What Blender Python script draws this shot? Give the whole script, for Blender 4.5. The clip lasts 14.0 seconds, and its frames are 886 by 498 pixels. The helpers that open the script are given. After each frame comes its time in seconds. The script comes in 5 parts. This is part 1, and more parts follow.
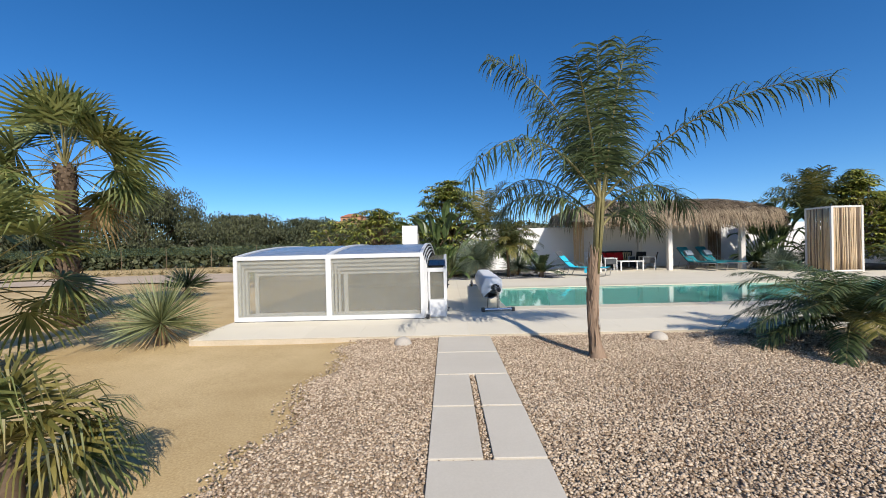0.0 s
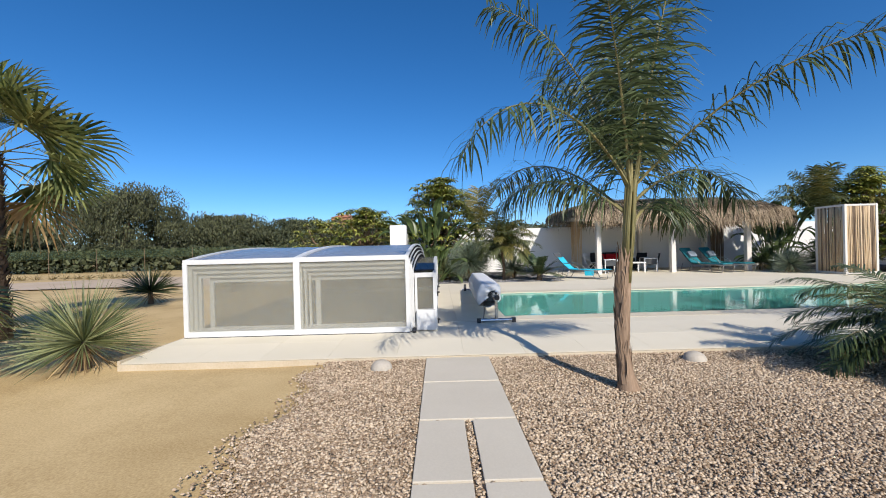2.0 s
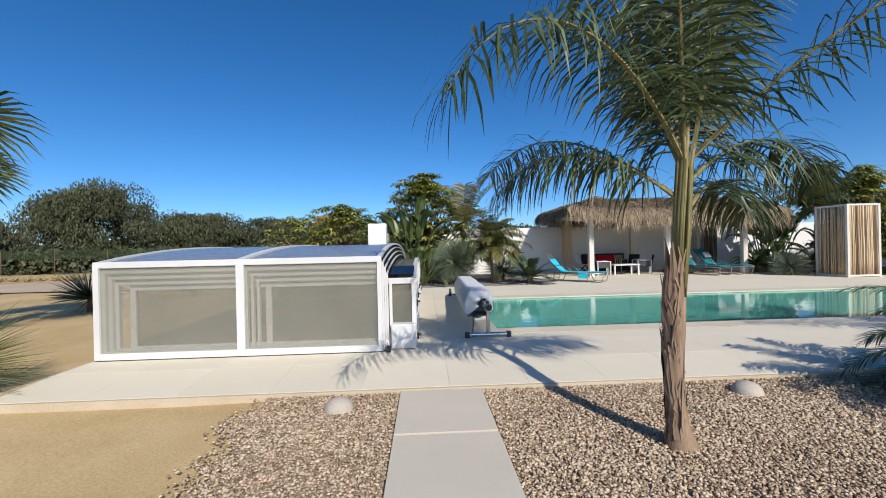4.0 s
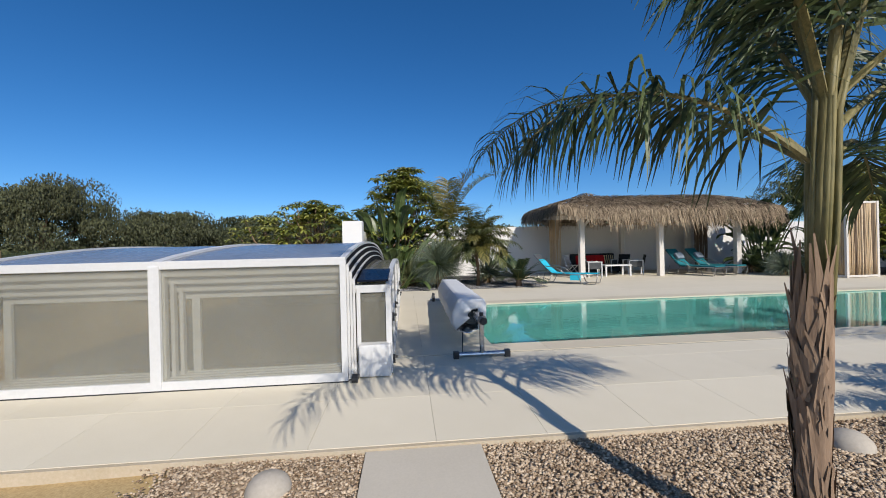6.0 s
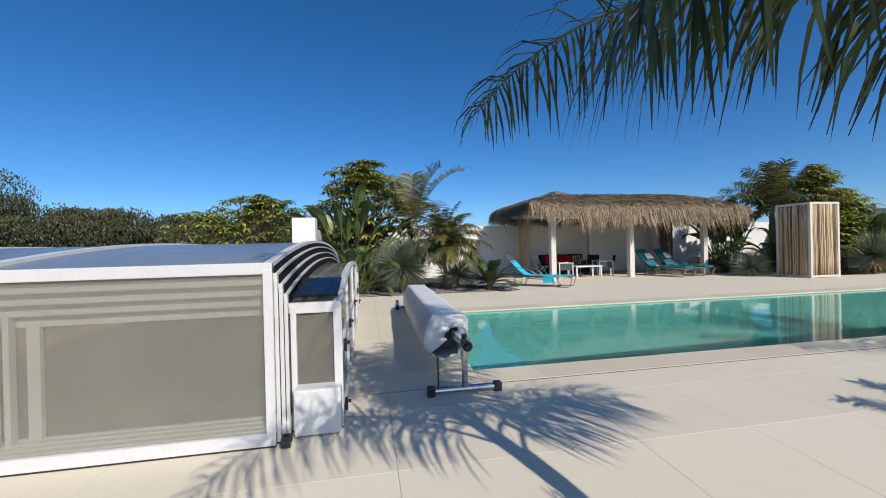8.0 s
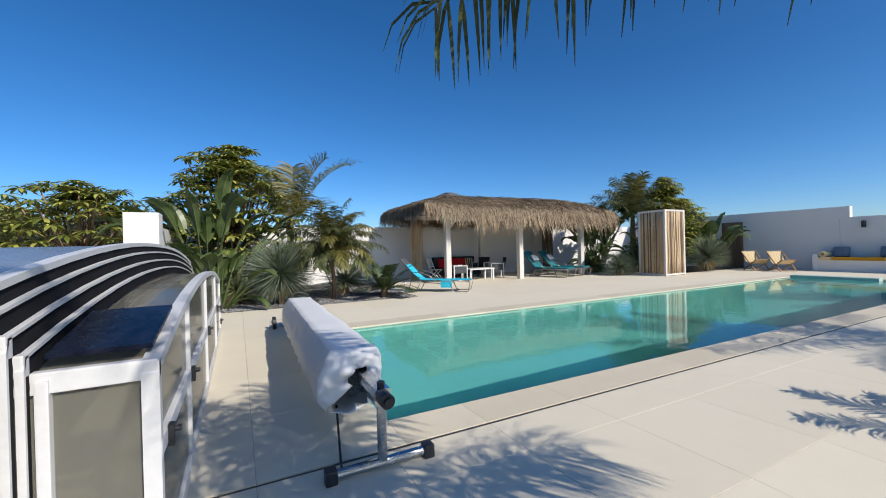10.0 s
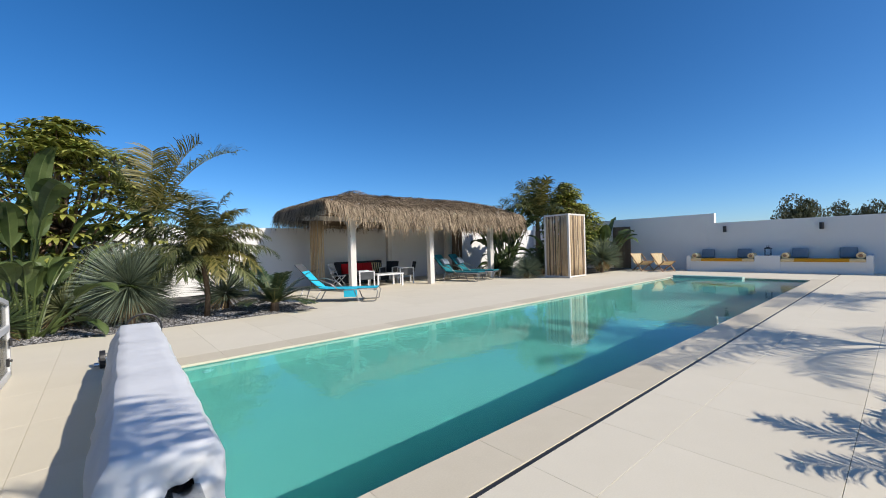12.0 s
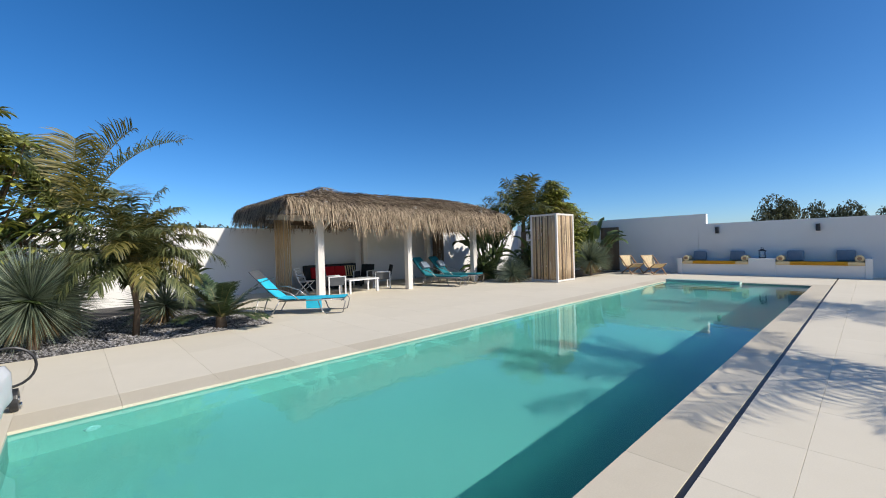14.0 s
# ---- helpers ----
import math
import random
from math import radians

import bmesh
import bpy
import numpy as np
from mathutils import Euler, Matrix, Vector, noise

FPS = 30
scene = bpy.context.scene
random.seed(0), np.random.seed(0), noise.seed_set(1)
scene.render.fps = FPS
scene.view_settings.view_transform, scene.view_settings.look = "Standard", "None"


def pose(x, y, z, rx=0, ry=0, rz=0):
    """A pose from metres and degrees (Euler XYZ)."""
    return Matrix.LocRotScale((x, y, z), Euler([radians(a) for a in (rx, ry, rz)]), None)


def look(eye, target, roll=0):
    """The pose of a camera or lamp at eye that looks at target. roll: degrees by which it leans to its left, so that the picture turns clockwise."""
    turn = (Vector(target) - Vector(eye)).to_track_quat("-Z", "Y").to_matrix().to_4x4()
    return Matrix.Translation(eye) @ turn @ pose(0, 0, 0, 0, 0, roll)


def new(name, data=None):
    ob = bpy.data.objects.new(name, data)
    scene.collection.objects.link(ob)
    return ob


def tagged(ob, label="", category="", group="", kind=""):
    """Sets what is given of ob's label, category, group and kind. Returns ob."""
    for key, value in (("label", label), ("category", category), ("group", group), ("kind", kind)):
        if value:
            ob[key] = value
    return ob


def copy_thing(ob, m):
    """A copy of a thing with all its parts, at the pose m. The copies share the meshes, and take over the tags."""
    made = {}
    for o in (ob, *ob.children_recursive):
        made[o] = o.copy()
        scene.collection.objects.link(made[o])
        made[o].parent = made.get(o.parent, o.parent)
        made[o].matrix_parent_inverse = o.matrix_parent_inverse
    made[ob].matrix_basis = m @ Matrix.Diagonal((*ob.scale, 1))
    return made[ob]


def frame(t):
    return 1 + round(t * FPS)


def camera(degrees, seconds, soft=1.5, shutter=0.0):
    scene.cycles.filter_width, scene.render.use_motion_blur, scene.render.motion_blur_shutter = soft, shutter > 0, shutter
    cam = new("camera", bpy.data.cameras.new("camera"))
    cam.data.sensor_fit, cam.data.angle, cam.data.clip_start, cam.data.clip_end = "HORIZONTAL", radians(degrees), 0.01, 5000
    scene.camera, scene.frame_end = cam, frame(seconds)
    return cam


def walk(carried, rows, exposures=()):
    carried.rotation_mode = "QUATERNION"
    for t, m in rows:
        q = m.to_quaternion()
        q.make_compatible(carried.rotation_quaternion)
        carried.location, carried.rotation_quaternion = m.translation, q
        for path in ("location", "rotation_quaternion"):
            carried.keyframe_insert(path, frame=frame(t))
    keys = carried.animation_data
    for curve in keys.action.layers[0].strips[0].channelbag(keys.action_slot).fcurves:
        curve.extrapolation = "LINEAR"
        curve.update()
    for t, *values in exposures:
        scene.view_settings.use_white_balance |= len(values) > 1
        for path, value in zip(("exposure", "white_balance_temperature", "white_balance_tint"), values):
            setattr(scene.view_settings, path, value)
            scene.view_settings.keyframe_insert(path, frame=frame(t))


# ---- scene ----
# ---- camera ----
cam = camera(96.0, 14.0, soft=1.0)
PATH = [
    (0.0, 0.72, 0.431, 1.437, 89.68, 1.38, 0.56),
    (0.5, 0.73, 0.693, 1.442, 89.71, 1.4, 0.37),
    (1.0, 0.721, 0.969, 1.447, 89.76, 1.41, 0.13),
    (1.5, 0.729, 1.262, 1.445, 89.78, 1.43, -0.16),
    (2.0, 0.759, 1.562, 1.438, 89.8, 1.44, -0.55),
    (2.5, 0.755, 1.861, 1.415, 89.84, 1.41, -1.02),
    (3.0, 0.79, 2.172, 1.418, 89.89, 1.36, -1.56),
    (5.5, 0.846, 3.625, 1.412, 89.91, 1.33, -4.65),
    (6.0, 0.866, 3.932, 1.4, 89.91, 1.37, -5.34),
    (6.5, 0.841, 4.229, 1.382, 89.88, 1.4, -6.1),
    (7.0, 0.858, 4.536, 1.397, 89.83, 1.37, -7.14),
    (9.5, 0.959, 5.989, 1.423, 89.76, 1.48, -21.99),
    (10.0, 0.987, 6.291, 1.44, 89.69, 1.5, -27.25),
    (10.5, 1.035, 6.571, 1.457, 89.66, 1.55, -31.92),
    (11.0, 1.171, 6.831, 1.438, 89.71, 1.58, -36.11),
    (11.5, 1.319, 7.035, 1.446, 89.71, 1.61, -38.86),
    (12.0, 1.536, 7.273, 1.467, 89.71, 1.63, -40.64),
    (12.5, 1.783, 7.492, 1.487, 89.7, 1.61, -41.47),
    (13.0, 2.013, 7.715, 1.511, 89.64, 1.62, -42.0),
    (13.5, 2.226, 7.873, 1.562, 89.56, 1.61, -42.41),
    (14.0, 2.449, 8.077, 1.593, 89.44, 1.58, -42.97),
]
EXPOSURES = [(0.0, 0.08), (3.0, 0.03), (5.5, -0.2), (7.0, -0.24), (9.5, -0.04), (14.0, 0.03)]
walk(cam, [(t, pose(x, y, z, rx, ry, rz)) for t, x, y, z, rx, ry, rz in PATH], EXPOSURES)

# ---- sky, sun, exposure ----
SUN_AZ, SUN_EL = 21.0, 35.0          # degrees: the sun stands behind the start of the walk, a little to its right
world = bpy.data.worlds.new("sky")
scene.world = world
world.use_nodes = True
wn = world.node_tree
wn.nodes.clear()
sky = wn.nodes.new("ShaderNodeTexSky")
sky.sky_type, sky.sun_disc = "NISHITA", False
sky.sun_elevation, sky.sun_rotation = radians(SUN_EL), radians(180 - SUN_AZ)
sky.altitude, sky.air_density, sky.dust_density, sky.ozone_density = 200, 0.7, 0.75, 4.4
bg = wn.nodes.new("ShaderNodeBackground")
bg.inputs["Strength"].default_value = 0.146
wout = wn.nodes.new("ShaderNodeOutputWorld")
deep = wn.nodes.new("ShaderNodeHueSaturation")
deep.inputs["Hue"].default_value, deep.inputs["Saturation"].default_value = 0.5, 1.24
wn.links.new(sky.outputs[0], deep.inputs["Color"])
tint = wn.nodes.new("ShaderNodeVectorMath")
tint.operation = "MULTIPLY"
tint.inputs[1].default_value = (0.93, 1.0, 1.03)
wn.links.new(deep.outputs[0], tint.inputs[0])
wn.links.new(tint.outputs[0], bg.inputs[0])
wn.links.new(bg.outputs[0], wout.inputs[0])
sun_data = bpy.data.lights.new("sun", "SUN")
sun_data.energy, sun_data.angle, sun_data.color = 5.0, radians(0.53), (1.0, 0.925, 0.825)
sun = new("sun", sun_data)
sx, sy, sz = math.sin(radians(SUN_AZ)) * math.cos(radians(SUN_EL)), -math.cos(radians(SUN_AZ)) * math.cos(radians(SUN_EL)), math.sin(radians(SUN_EL))
sun.matrix_world = look((60 * sx, 60 * sy, 60 * sz), (0, 0, 0))


# ---- materials ----
def node(tree, kind, **values):
    n = tree.nodes.new(kind)
    for key, value in values.items():
        n.inputs[key.replace("_", " ")].default_value = value
    return n


def surface(name, dark, light, grain=30.0, patch=1.2, rough=0.7, bump=0.2, metal=0.0, contrast=0.35, stretch=(1, 1, 1), vary=0.0, island=0.0, thin=0.0, coat=0.0, spec=0.5):
    """A mottled surface between two colours: fine grain and broad patches, with relief; vary: lightness by object; island: by piece; thin: light through leaves."""
    m = bpy.data.materials.new(name)
    m.use_nodes = True
    t = m.node_tree
    bsdf = t.nodes["Principled BSDF"]
    out = t.nodes["Material Output"]
    co = t.nodes.new("ShaderNodeTexCoord")
    mp = t.nodes.new("ShaderNodeMapping")
    mp.inputs["Scale"].default_value = stretch
    t.links.new(co.outputs["Object"], mp.inputs["Vector"])
    fine = node(t, "ShaderNodeTexNoise", Scale=grain, Detail=6.0, Roughness=0.65)
    broad = node(t, "ShaderNodeTexNoise", Scale=patch, Detail=4.0, Roughness=0.6)
    t.links.new(mp.outputs[0], fine.inputs["Vector"])
    t.links.new(mp.outputs[0], broad.inputs["Vector"])
    mix = t.nodes.new("ShaderNodeMath")
    mix.operation = "MULTIPLY_ADD"
    t.links.new(fine.outputs[0], mix.inputs[0])
    mix.inputs[1].default_value = 0.5
    half = t.nodes.new("ShaderNodeMath")
    half.operation = "MULTIPLY"
    half.inputs[1].default_value = 0.5
    t.links.new(broad.outputs[0], half.inputs[0])
    t.links.new(half.outputs[0], mix.inputs[2])
    last = mix.outputs[0]
    for amount, kind, socket in ((vary, "ShaderNodeObjectInfo", "Random"), (island, "ShaderNodeNewGeometry", "Random Per Island")):
        if amount:
            info = t.nodes.new(kind)
            add = t.nodes.new("ShaderNodeMath")
            add.operation = "MULTIPLY_ADD"
            t.links.new(info.outputs[socket], add.inputs[0])
            add.inputs[1].default_value = amount
            low = t.nodes.new("ShaderNodeMath")
            low.operation = "SUBTRACT"
            t.links.new(last, low.inputs[0])
            low.inputs[1].default_value = amount / 2
            t.links.new(low.outputs[0], add.inputs[2])
            last = add.outputs[0]
    ramp = t.nodes.new("ShaderNodeValToRGB")
    ramp.color_ramp.elements[0].position, ramp.color_ramp.elements[1].position = 0.5 - contrast / 2, 0.5 + contrast / 2
    ramp.color_ramp.elements[0].color, ramp.color_ramp.elements[1].color = (*dark, 1), (*light, 1)
    t.links.new(last, ramp.inputs[0])
    t.links.new(ramp.outputs[0], bsdf.inputs["Base Color"])
    rr = node(t, "ShaderNodeMapRange", From_Min=0.3, From_Max=0.7, To_Min=max(0.02, rough - 0.1), To_Max=min(1.0, rough + 0.1))
    t.links.new(fine.outputs[0], rr.inputs["Value"])
    t.links.new(rr.outputs[0], bsdf.inputs["Roughness"])
    bsdf.inputs["Metallic"].default_value = metal
    bsdf.inputs["Coat Weight"].default_value = coat
    bsdf.inputs["Specular IOR Level"].default_value = spec
    if bump:
        bp = node(t, "ShaderNodeBump", Strength=bump, Distance=0.01)
        t.links.new(mix.outputs[0], bp.inputs["Height"])
        t.links.new(bp.outputs[0], bsdf.inputs["Normal"])
    if thin:
        tr = t.nodes.new("ShaderNodeBsdfTranslucent")
        t.links.new(ramp.outputs[0], tr.inputs["Color"])
        mx = t.nodes.new("ShaderNodeMixShader")
        mx.inputs[0].default_value = thin
        t.links.new(bsdf.outputs[0], mx.inputs[1])
        t.links.new(tr.outputs[0], mx.inputs[2])
        t.links.new(mx.outputs[0], out.inputs["Surface"])
    return m


def sheet(name, clear, tint, body, gloss=0.12, rough=0.08):
    """A clear or milky plastic or glass pane: part clear, part milky body, with gloss at grazing angles."""
    m = bpy.data.materials.new(name)
    m.use_nodes = True
    t = m.node_tree
    t.nodes.clear()
    out = t.nodes.new("ShaderNodeOutputMaterial")
    see = t.nodes.new("ShaderNodeBsdfTransparent")
    see.inputs[0].default_value = (*tint, 1)
    milk = t.nodes.new("ShaderNodeBsdfDiffuse")
    co = t.nodes.new("ShaderNodeTexCoord")
    nz = node(t, "ShaderNodeTexNoise", Scale=1.7, Detail=5.0)
    t.links.new(co.outputs["Object"], nz.inputs["Vector"])
    ramp = t.nodes.new("ShaderNodeValToRGB")
    ramp.color_ramp.elements[0].position, ramp.color_ramp.elements[1].position = 0.35, 0.65
    ramp.color_ramp.elements[0].color = (*[c * 0.9 for c in body], 1)
    ramp.color_ramp.elements[1].color = (*body, 1)
    t.links.new(nz.outputs[0], ramp.inputs[0])
    t.links.new(ramp.outputs[0], milk.inputs[0])
    mx = t.nodes.new("ShaderNodeMixShader")
    mx.inputs[0].default_value = 1 - clear
    t.links.new(see.outputs[0], mx.inputs[1])
    t.links.new(milk.outputs[0], mx.inputs[2])
    gl = node(t, "ShaderNodeBsdfGlossy", Roughness=rough)
    fr = node(t, "ShaderNodeFresnel", IOR=1.45)
    k = t.nodes.new("ShaderNodeMath")
    k.operation = "MULTIPLY"
    k.inputs[1].default_value = gloss * 8
    k.use_clamp = True
    t.links.new(fr.outputs[0], k.inputs[0])
    m2 = t.nodes.new("ShaderNodeMixShader")
    t.links.new(k.outputs[0], m2.inputs[0])
    t.links.new(mx.outputs[0], m2.inputs[1])
    t.links.new(gl.outputs[0], m2.inputs[2])
    t.links.new(m2.outputs[0], out.inputs[0])
    return m


MAT = dict(
    sand=surface("sand", (0.36, 0.245, 0.105), (0.66, 0.50, 0.27), 55, 0.45, 0.95, 0.5, contrast=0.3, spec=0.2),
    track=surface("dirt_track", (0.42, 0.32, 0.22), (0.56, 0.45, 0.34), 30, 0.3, 0.95, 0.4, spec=0.2),
    gravel_bed=surface("gravel_bed", (0.26, 0.195, 0.135), (0.46, 0.37, 0.27), 60, 2, 0.95, 0.8, contrast=0.3, spec=0.2),
    pebble=surface("pebble", (0.21, 0.14, 0.085), (0.66, 0.53, 0.385), 40, 0.8, 0.85, 0.1, island=0.75, contrast=0.75, spec=0.3),
    dark_bed=surface("dark_bed", (0.05, 0.048, 0.047), (0.12, 0.115, 0.11), 60, 2, 0.95, 0.8, spec=0.2),
    dark_pebble=surface("dark_pebble", (0.07, 0.068, 0.068), (0.40, 0.39, 0.385), 40, 1, 0.85, 0.1, island=0.7, contrast=0.7, spec=0.3),
    slab=surface("cream_paving", (0.63, 0.57, 0.445), (0.74, 0.675, 0.54), 90, 1.1, 0.75, 0.06, vary=0.12, contrast=0.5, spec=0.3),
    coping=surface("coping_stone", (0.54, 0.475, 0.355), (0.67, 0.60, 0.465), 80, 1.4, 0.7, 0.06, vary=0.3, contrast=0.5, spec=0.3),
    concrete=surface("pale_concrete", (0.50, 0.45, 0.365), (0.61, 0.555, 0.46), 70, 0.9, 0.8, 0.1, contrast=0.4, spec=0.3),
    edge=surface("terrace_edge", (0.42, 0.345, 0.235), (0.58, 0.50, 0.385), 40, 1.6, 0.9, 0.15, contrast=0.4, spec=0.2),
    joint=surface("joint", (0.09, 0.078, 0.065), (0.16, 0.14, 0.12), 60, 2, 0.95, 0.3, spec=0.1),
    black=surface("black_plastic", (0.012, 0.012, 0.013), (0.03, 0.03, 0.032), 60, 3, 0.45, 0.05),
    rubber=surface("black_gasket", (0.006, 0.006, 0.007), (0.02, 0.02, 0.022), 50, 3, 0.85, 0.3, spec=0.1),
    white_wall=surface("white_render", (0.69, 0.68, 0.655), (0.80, 0.79, 0.765), 45, 0.5, 0.9, 0.12, contrast=0.5, spec=0.2),
    white_metal=surface("white_painted_metal", (0.54, 0.545, 0.545), (0.69, 0.69, 0.685), 25, 2, 0.42, 0.03, contrast=0.5),
    white_wood=surface("whitewashed_wood", (0.52, 0.48, 0.43), (0.72, 0.69, 0.64), 25, 2, 0.8, 0.25, stretch=(6, 6, 0.5), contrast=0.5, spec=0.2),
    steel=surface("polished_steel", (0.42, 0.43, 0.44), (0.62, 0.63, 0.64), 30, 4, 0.22, 0.02, metal=1.0),
    tarp=surface("white_tarpaulin", (0.75, 0.755, 0.75), (0.86, 0.86, 0.855), 14, 2.2, 0.5, 0.25, contrast=0.5, thin=0.12),
    solar_blanket=surface("dark_rolled_blanket", (0.01, 0.02, 0.03), (0.035, 0.06, 0.075), 40, 3, 0.3, 0.3),
    plaster=surface("pool_plaster", (0.33, 0.445, 0.40), (0.43, 0.54, 0.49), 20, 0.5, 0.8, 0.05, contrast=0.5, spec=0.2),
    thatch=surface("thatch_straw", (0.06, 0.041, 0.026), (0.50, 0.39, 0.265), 30, 1.5, 0.9, 0.2, island=0.9, contrast=0.75, spec=0.15),
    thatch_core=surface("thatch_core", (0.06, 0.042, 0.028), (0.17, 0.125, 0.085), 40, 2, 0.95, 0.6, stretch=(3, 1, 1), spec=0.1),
    bamboo=surface("dry_cane", (0.42, 0.29, 0.16), (0.68, 0.53, 0.35), 14, 2, 0.75, 0.25, stretch=(1, 1, 0.35), vary=0.45, contrast=0.6, spec=0.25),
    dark_wood=surface("weathered_wood", (0.10, 0.07, 0.045), (0.24, 0.175, 0.12), 20, 2, 0.85, 0.3, stretch=(5, 5, 0.5), vary=0.3, contrast=0.6, spec=0.2),
    pale_wood=surface("pale_wood", (0.50, 0.36, 0.20), (0.66, 0.50, 0.31), 20, 2, 0.6, 0.1, stretch=(1, 6, 6)),
    brown_wood=surface("brown_wood", (0.20, 0.11, 0.055), (0.34, 0.20, 0.11), 20, 2, 0.6, 0.1),
    turquoise=surface("turquoise_towel", (0.02, 0.40, 0.56), (0.05, 0.52, 0.68), 120, 3, 0.95, 0.5, spec=0.1),
    teal=surface("teal_cushion", (0.01, 0.12, 0.15), (0.03, 0.20, 0.24), 120, 3, 0.9, 0.4, spec=0.1),
    mesh_grey=surface("grey_mesh_fabric", (0.045, 0.05, 0.055), (0.10, 0.105, 0.11), 120, 3, 0.8, 0.3, spec=0.2),
    frame_grey=surface("grey_metal_tube", (0.30, 0.29, 0.275), (0.42, 0.41, 0.39), 30, 3, 0.35, 0.02, metal=0.8),
    charcoal=surface("charcoal_cushion", (0.018, 0.02, 0.023), (0.045, 0.048, 0.052), 90, 3, 0.9, 0.4, spec=0.1),
    red=surface("red_cushion", (0.30, 0.008, 0.012), (0.48, 0.02, 0.025), 90, 3, 0.9, 0.3, spec=0.1),
    mustard=surface("mustard_cushion", (0.48, 0.22, 0.015), (0.64, 0.32, 0.03), 90, 3, 0.9, 0.3, spec=0.1),
    cream_cloth=surface("cream_canvas", (0.62, 0.48, 0.26), (0.76, 0.61, 0.36), 90, 3, 0.9, 0.3, spec=0.1),
    blue_grey=surface("blue_grey_cushion", (0.17, 0.21, 0.26), (0.27, 0.32, 0.37), 90, 3, 0.9, 0.3, spec=0.1),
    stone_dome=surface("pale_stone", (0.36, 0.32, 0.265), (0.50, 0.45, 0.38), 50, 4, 0.8, 0.2),
    trunk_pale=surface("grey_brown_bark", (0.13, 0.08, 0.05), (0.40, 0.285, 0.195), 12, 2, 0.9, 0.6, stretch=(5, 5, 0.8), contrast=0.5, spec=0.2),
    trunk_rough=surface("shaggy_bark", (0.05, 0.033, 0.022), (0.21, 0.15, 0.10), 22, 3, 0.95, 0.6, island=0.4, contrast=0.6, spec=0.15),
    crownshaft=surface("green_leaf_base", (0.085, 0.085, 0.028), (0.30, 0.25, 0.10), 12, 2.5, 0.6, 0.4, stretch=(7, 7, 0.8), contrast=0.3),
    palm=surface("palm_leaf", (0.03, 0.05, 0.019), (0.125, 0.165, 0.062), 6, 0.8, 0.45, 0.05, island=0.5, thin=0.28),
    olive=surface("olive_palm_leaf", (0.05, 0.065, 0.022), (0.19, 0.205, 0.08), 6, 0.8, 0.45, 0.05, island=0.5, thin=0.28),
    palm_yellow=surface("yellowing_palm_leaf", (0.07, 0.075, 0.015), (0.26, 0.22, 0.06), 6, 0.8, 0.5, 0.05, island=0.5, thin=0.3),
    palm_dry=surface("dry_palm_leaf", (0.22, 0.14, 0.055), (0.46, 0.33, 0.17), 8, 1, 0.7, 0.05, island=0.5, thin=0.2),
    fan=surface("fan_palm_leaf", (0.07, 0.095, 0.025), (0.26, 0.28, 0.09), 5, 0.7, 0.4, 0.05, island=0.5, thin=0.28),
    yucca=surface("grey_green_blade", (0.075, 0.10, 0.065), (0.25, 0.30, 0.20), 8, 1, 0.5, 0.05, island=0.5, thin=0.12),
    blade_dark=surface("dark_green_blade", (0.02, 0.04, 0.014), (0.075, 0.11, 0.045), 8, 1, 0.4, 0.05, island=0.5, thin=0.12),
    blade_bright=surface("pale_green_blade", (0.10, 0.125, 0.045), (0.30, 0.32, 0.15), 8, 1, 0.5, 0.05, island=0.5, thin=0.12),
    paddle=surface("paddle_leaf", (0.05, 0.08, 0.023), (0.17, 0.22, 0.075), 3, 0.9, 0.38, 0.1, island=0.4, thin=0.25),
    umbrella_leaf=surface("umbrella_leaf", (0.12, 0.15, 0.025), (0.42, 0.42, 0.10), 4, 0.9, 0.35, 0.05, island=0.6, thin=0.25),
    grey_leaf=surface("grey_green_foliage", (0.034, 0.04, 0.018), (0.115, 0.125, 0.056), 2, 0.25, 0.7, 0.0, island=0.5, thin=0.2),
    dark_leaf=surface("dark_foliage", (0.028, 0.037, 0.016), (0.10, 0.112, 0.05), 2, 0.25, 0.7, 0.0, island=0.5, thin=0.15),
    straw_grass=surface("dry_grass", (0.16, 0.12, 0.05), (0.34, 0.27, 0.13), 8, 1, 0.9, 0.0, island=0.5, thin=0.2),
    hill=surface("scrub_hillside", (0.07, 0.075, 0.045), (0.26, 0.215, 0.14), 0.35, 0.05, 0.95, 0.0, contrast=0.5, spec=0.1),
    villa=surface("terracotta_villa", (0.50, 0.24, 0.13), (0.62, 0.33, 0.19), 2, 0.3, 0.9, 0.0),
    roof_tile=surface("roof_tile", (0.34, 0.13, 0.07), (0.46, 0.2, 0.11), 3, 0.4, 0.9, 0.1),
    window_dark=surface("dark_window", (0.02, 0.022, 0.025), (0.04, 0.045, 0.05), 5, 1, 0.2, 0.0),
    net=sheet("green_windbreak_net", 0.72, (0.92, 0.95, 0.9), (0.06, 0.08, 0.05), 0.0, 0.5),
    side_pane=sheet("milky_side_pane", 0.80, (0.90, 0.90, 0.875), (0.49, 0.48, 0.43), 0.07, 0.12),
    # the roof's hazy sky reflection is partly put into this grey-blue body colour
    roof_pane=sheet("sky_sheen_roof_pane", 0.35, (0.75, 0.8, 0.86), (0.36, 0.39, 0.44), 0.10, 0.25),
    end_pane=sheet("smoky_end_pane", 0.68, (0.74, 0.74, 0.70), (0.34, 0.33, 0.285), 0.07, 0.1),
    solar=surface("solar_cell", (0.004, 0.006, 0.015), (0.01, 0.014, 0.03), 30, 3, 0.3, 0.0, spec=0.15),
)

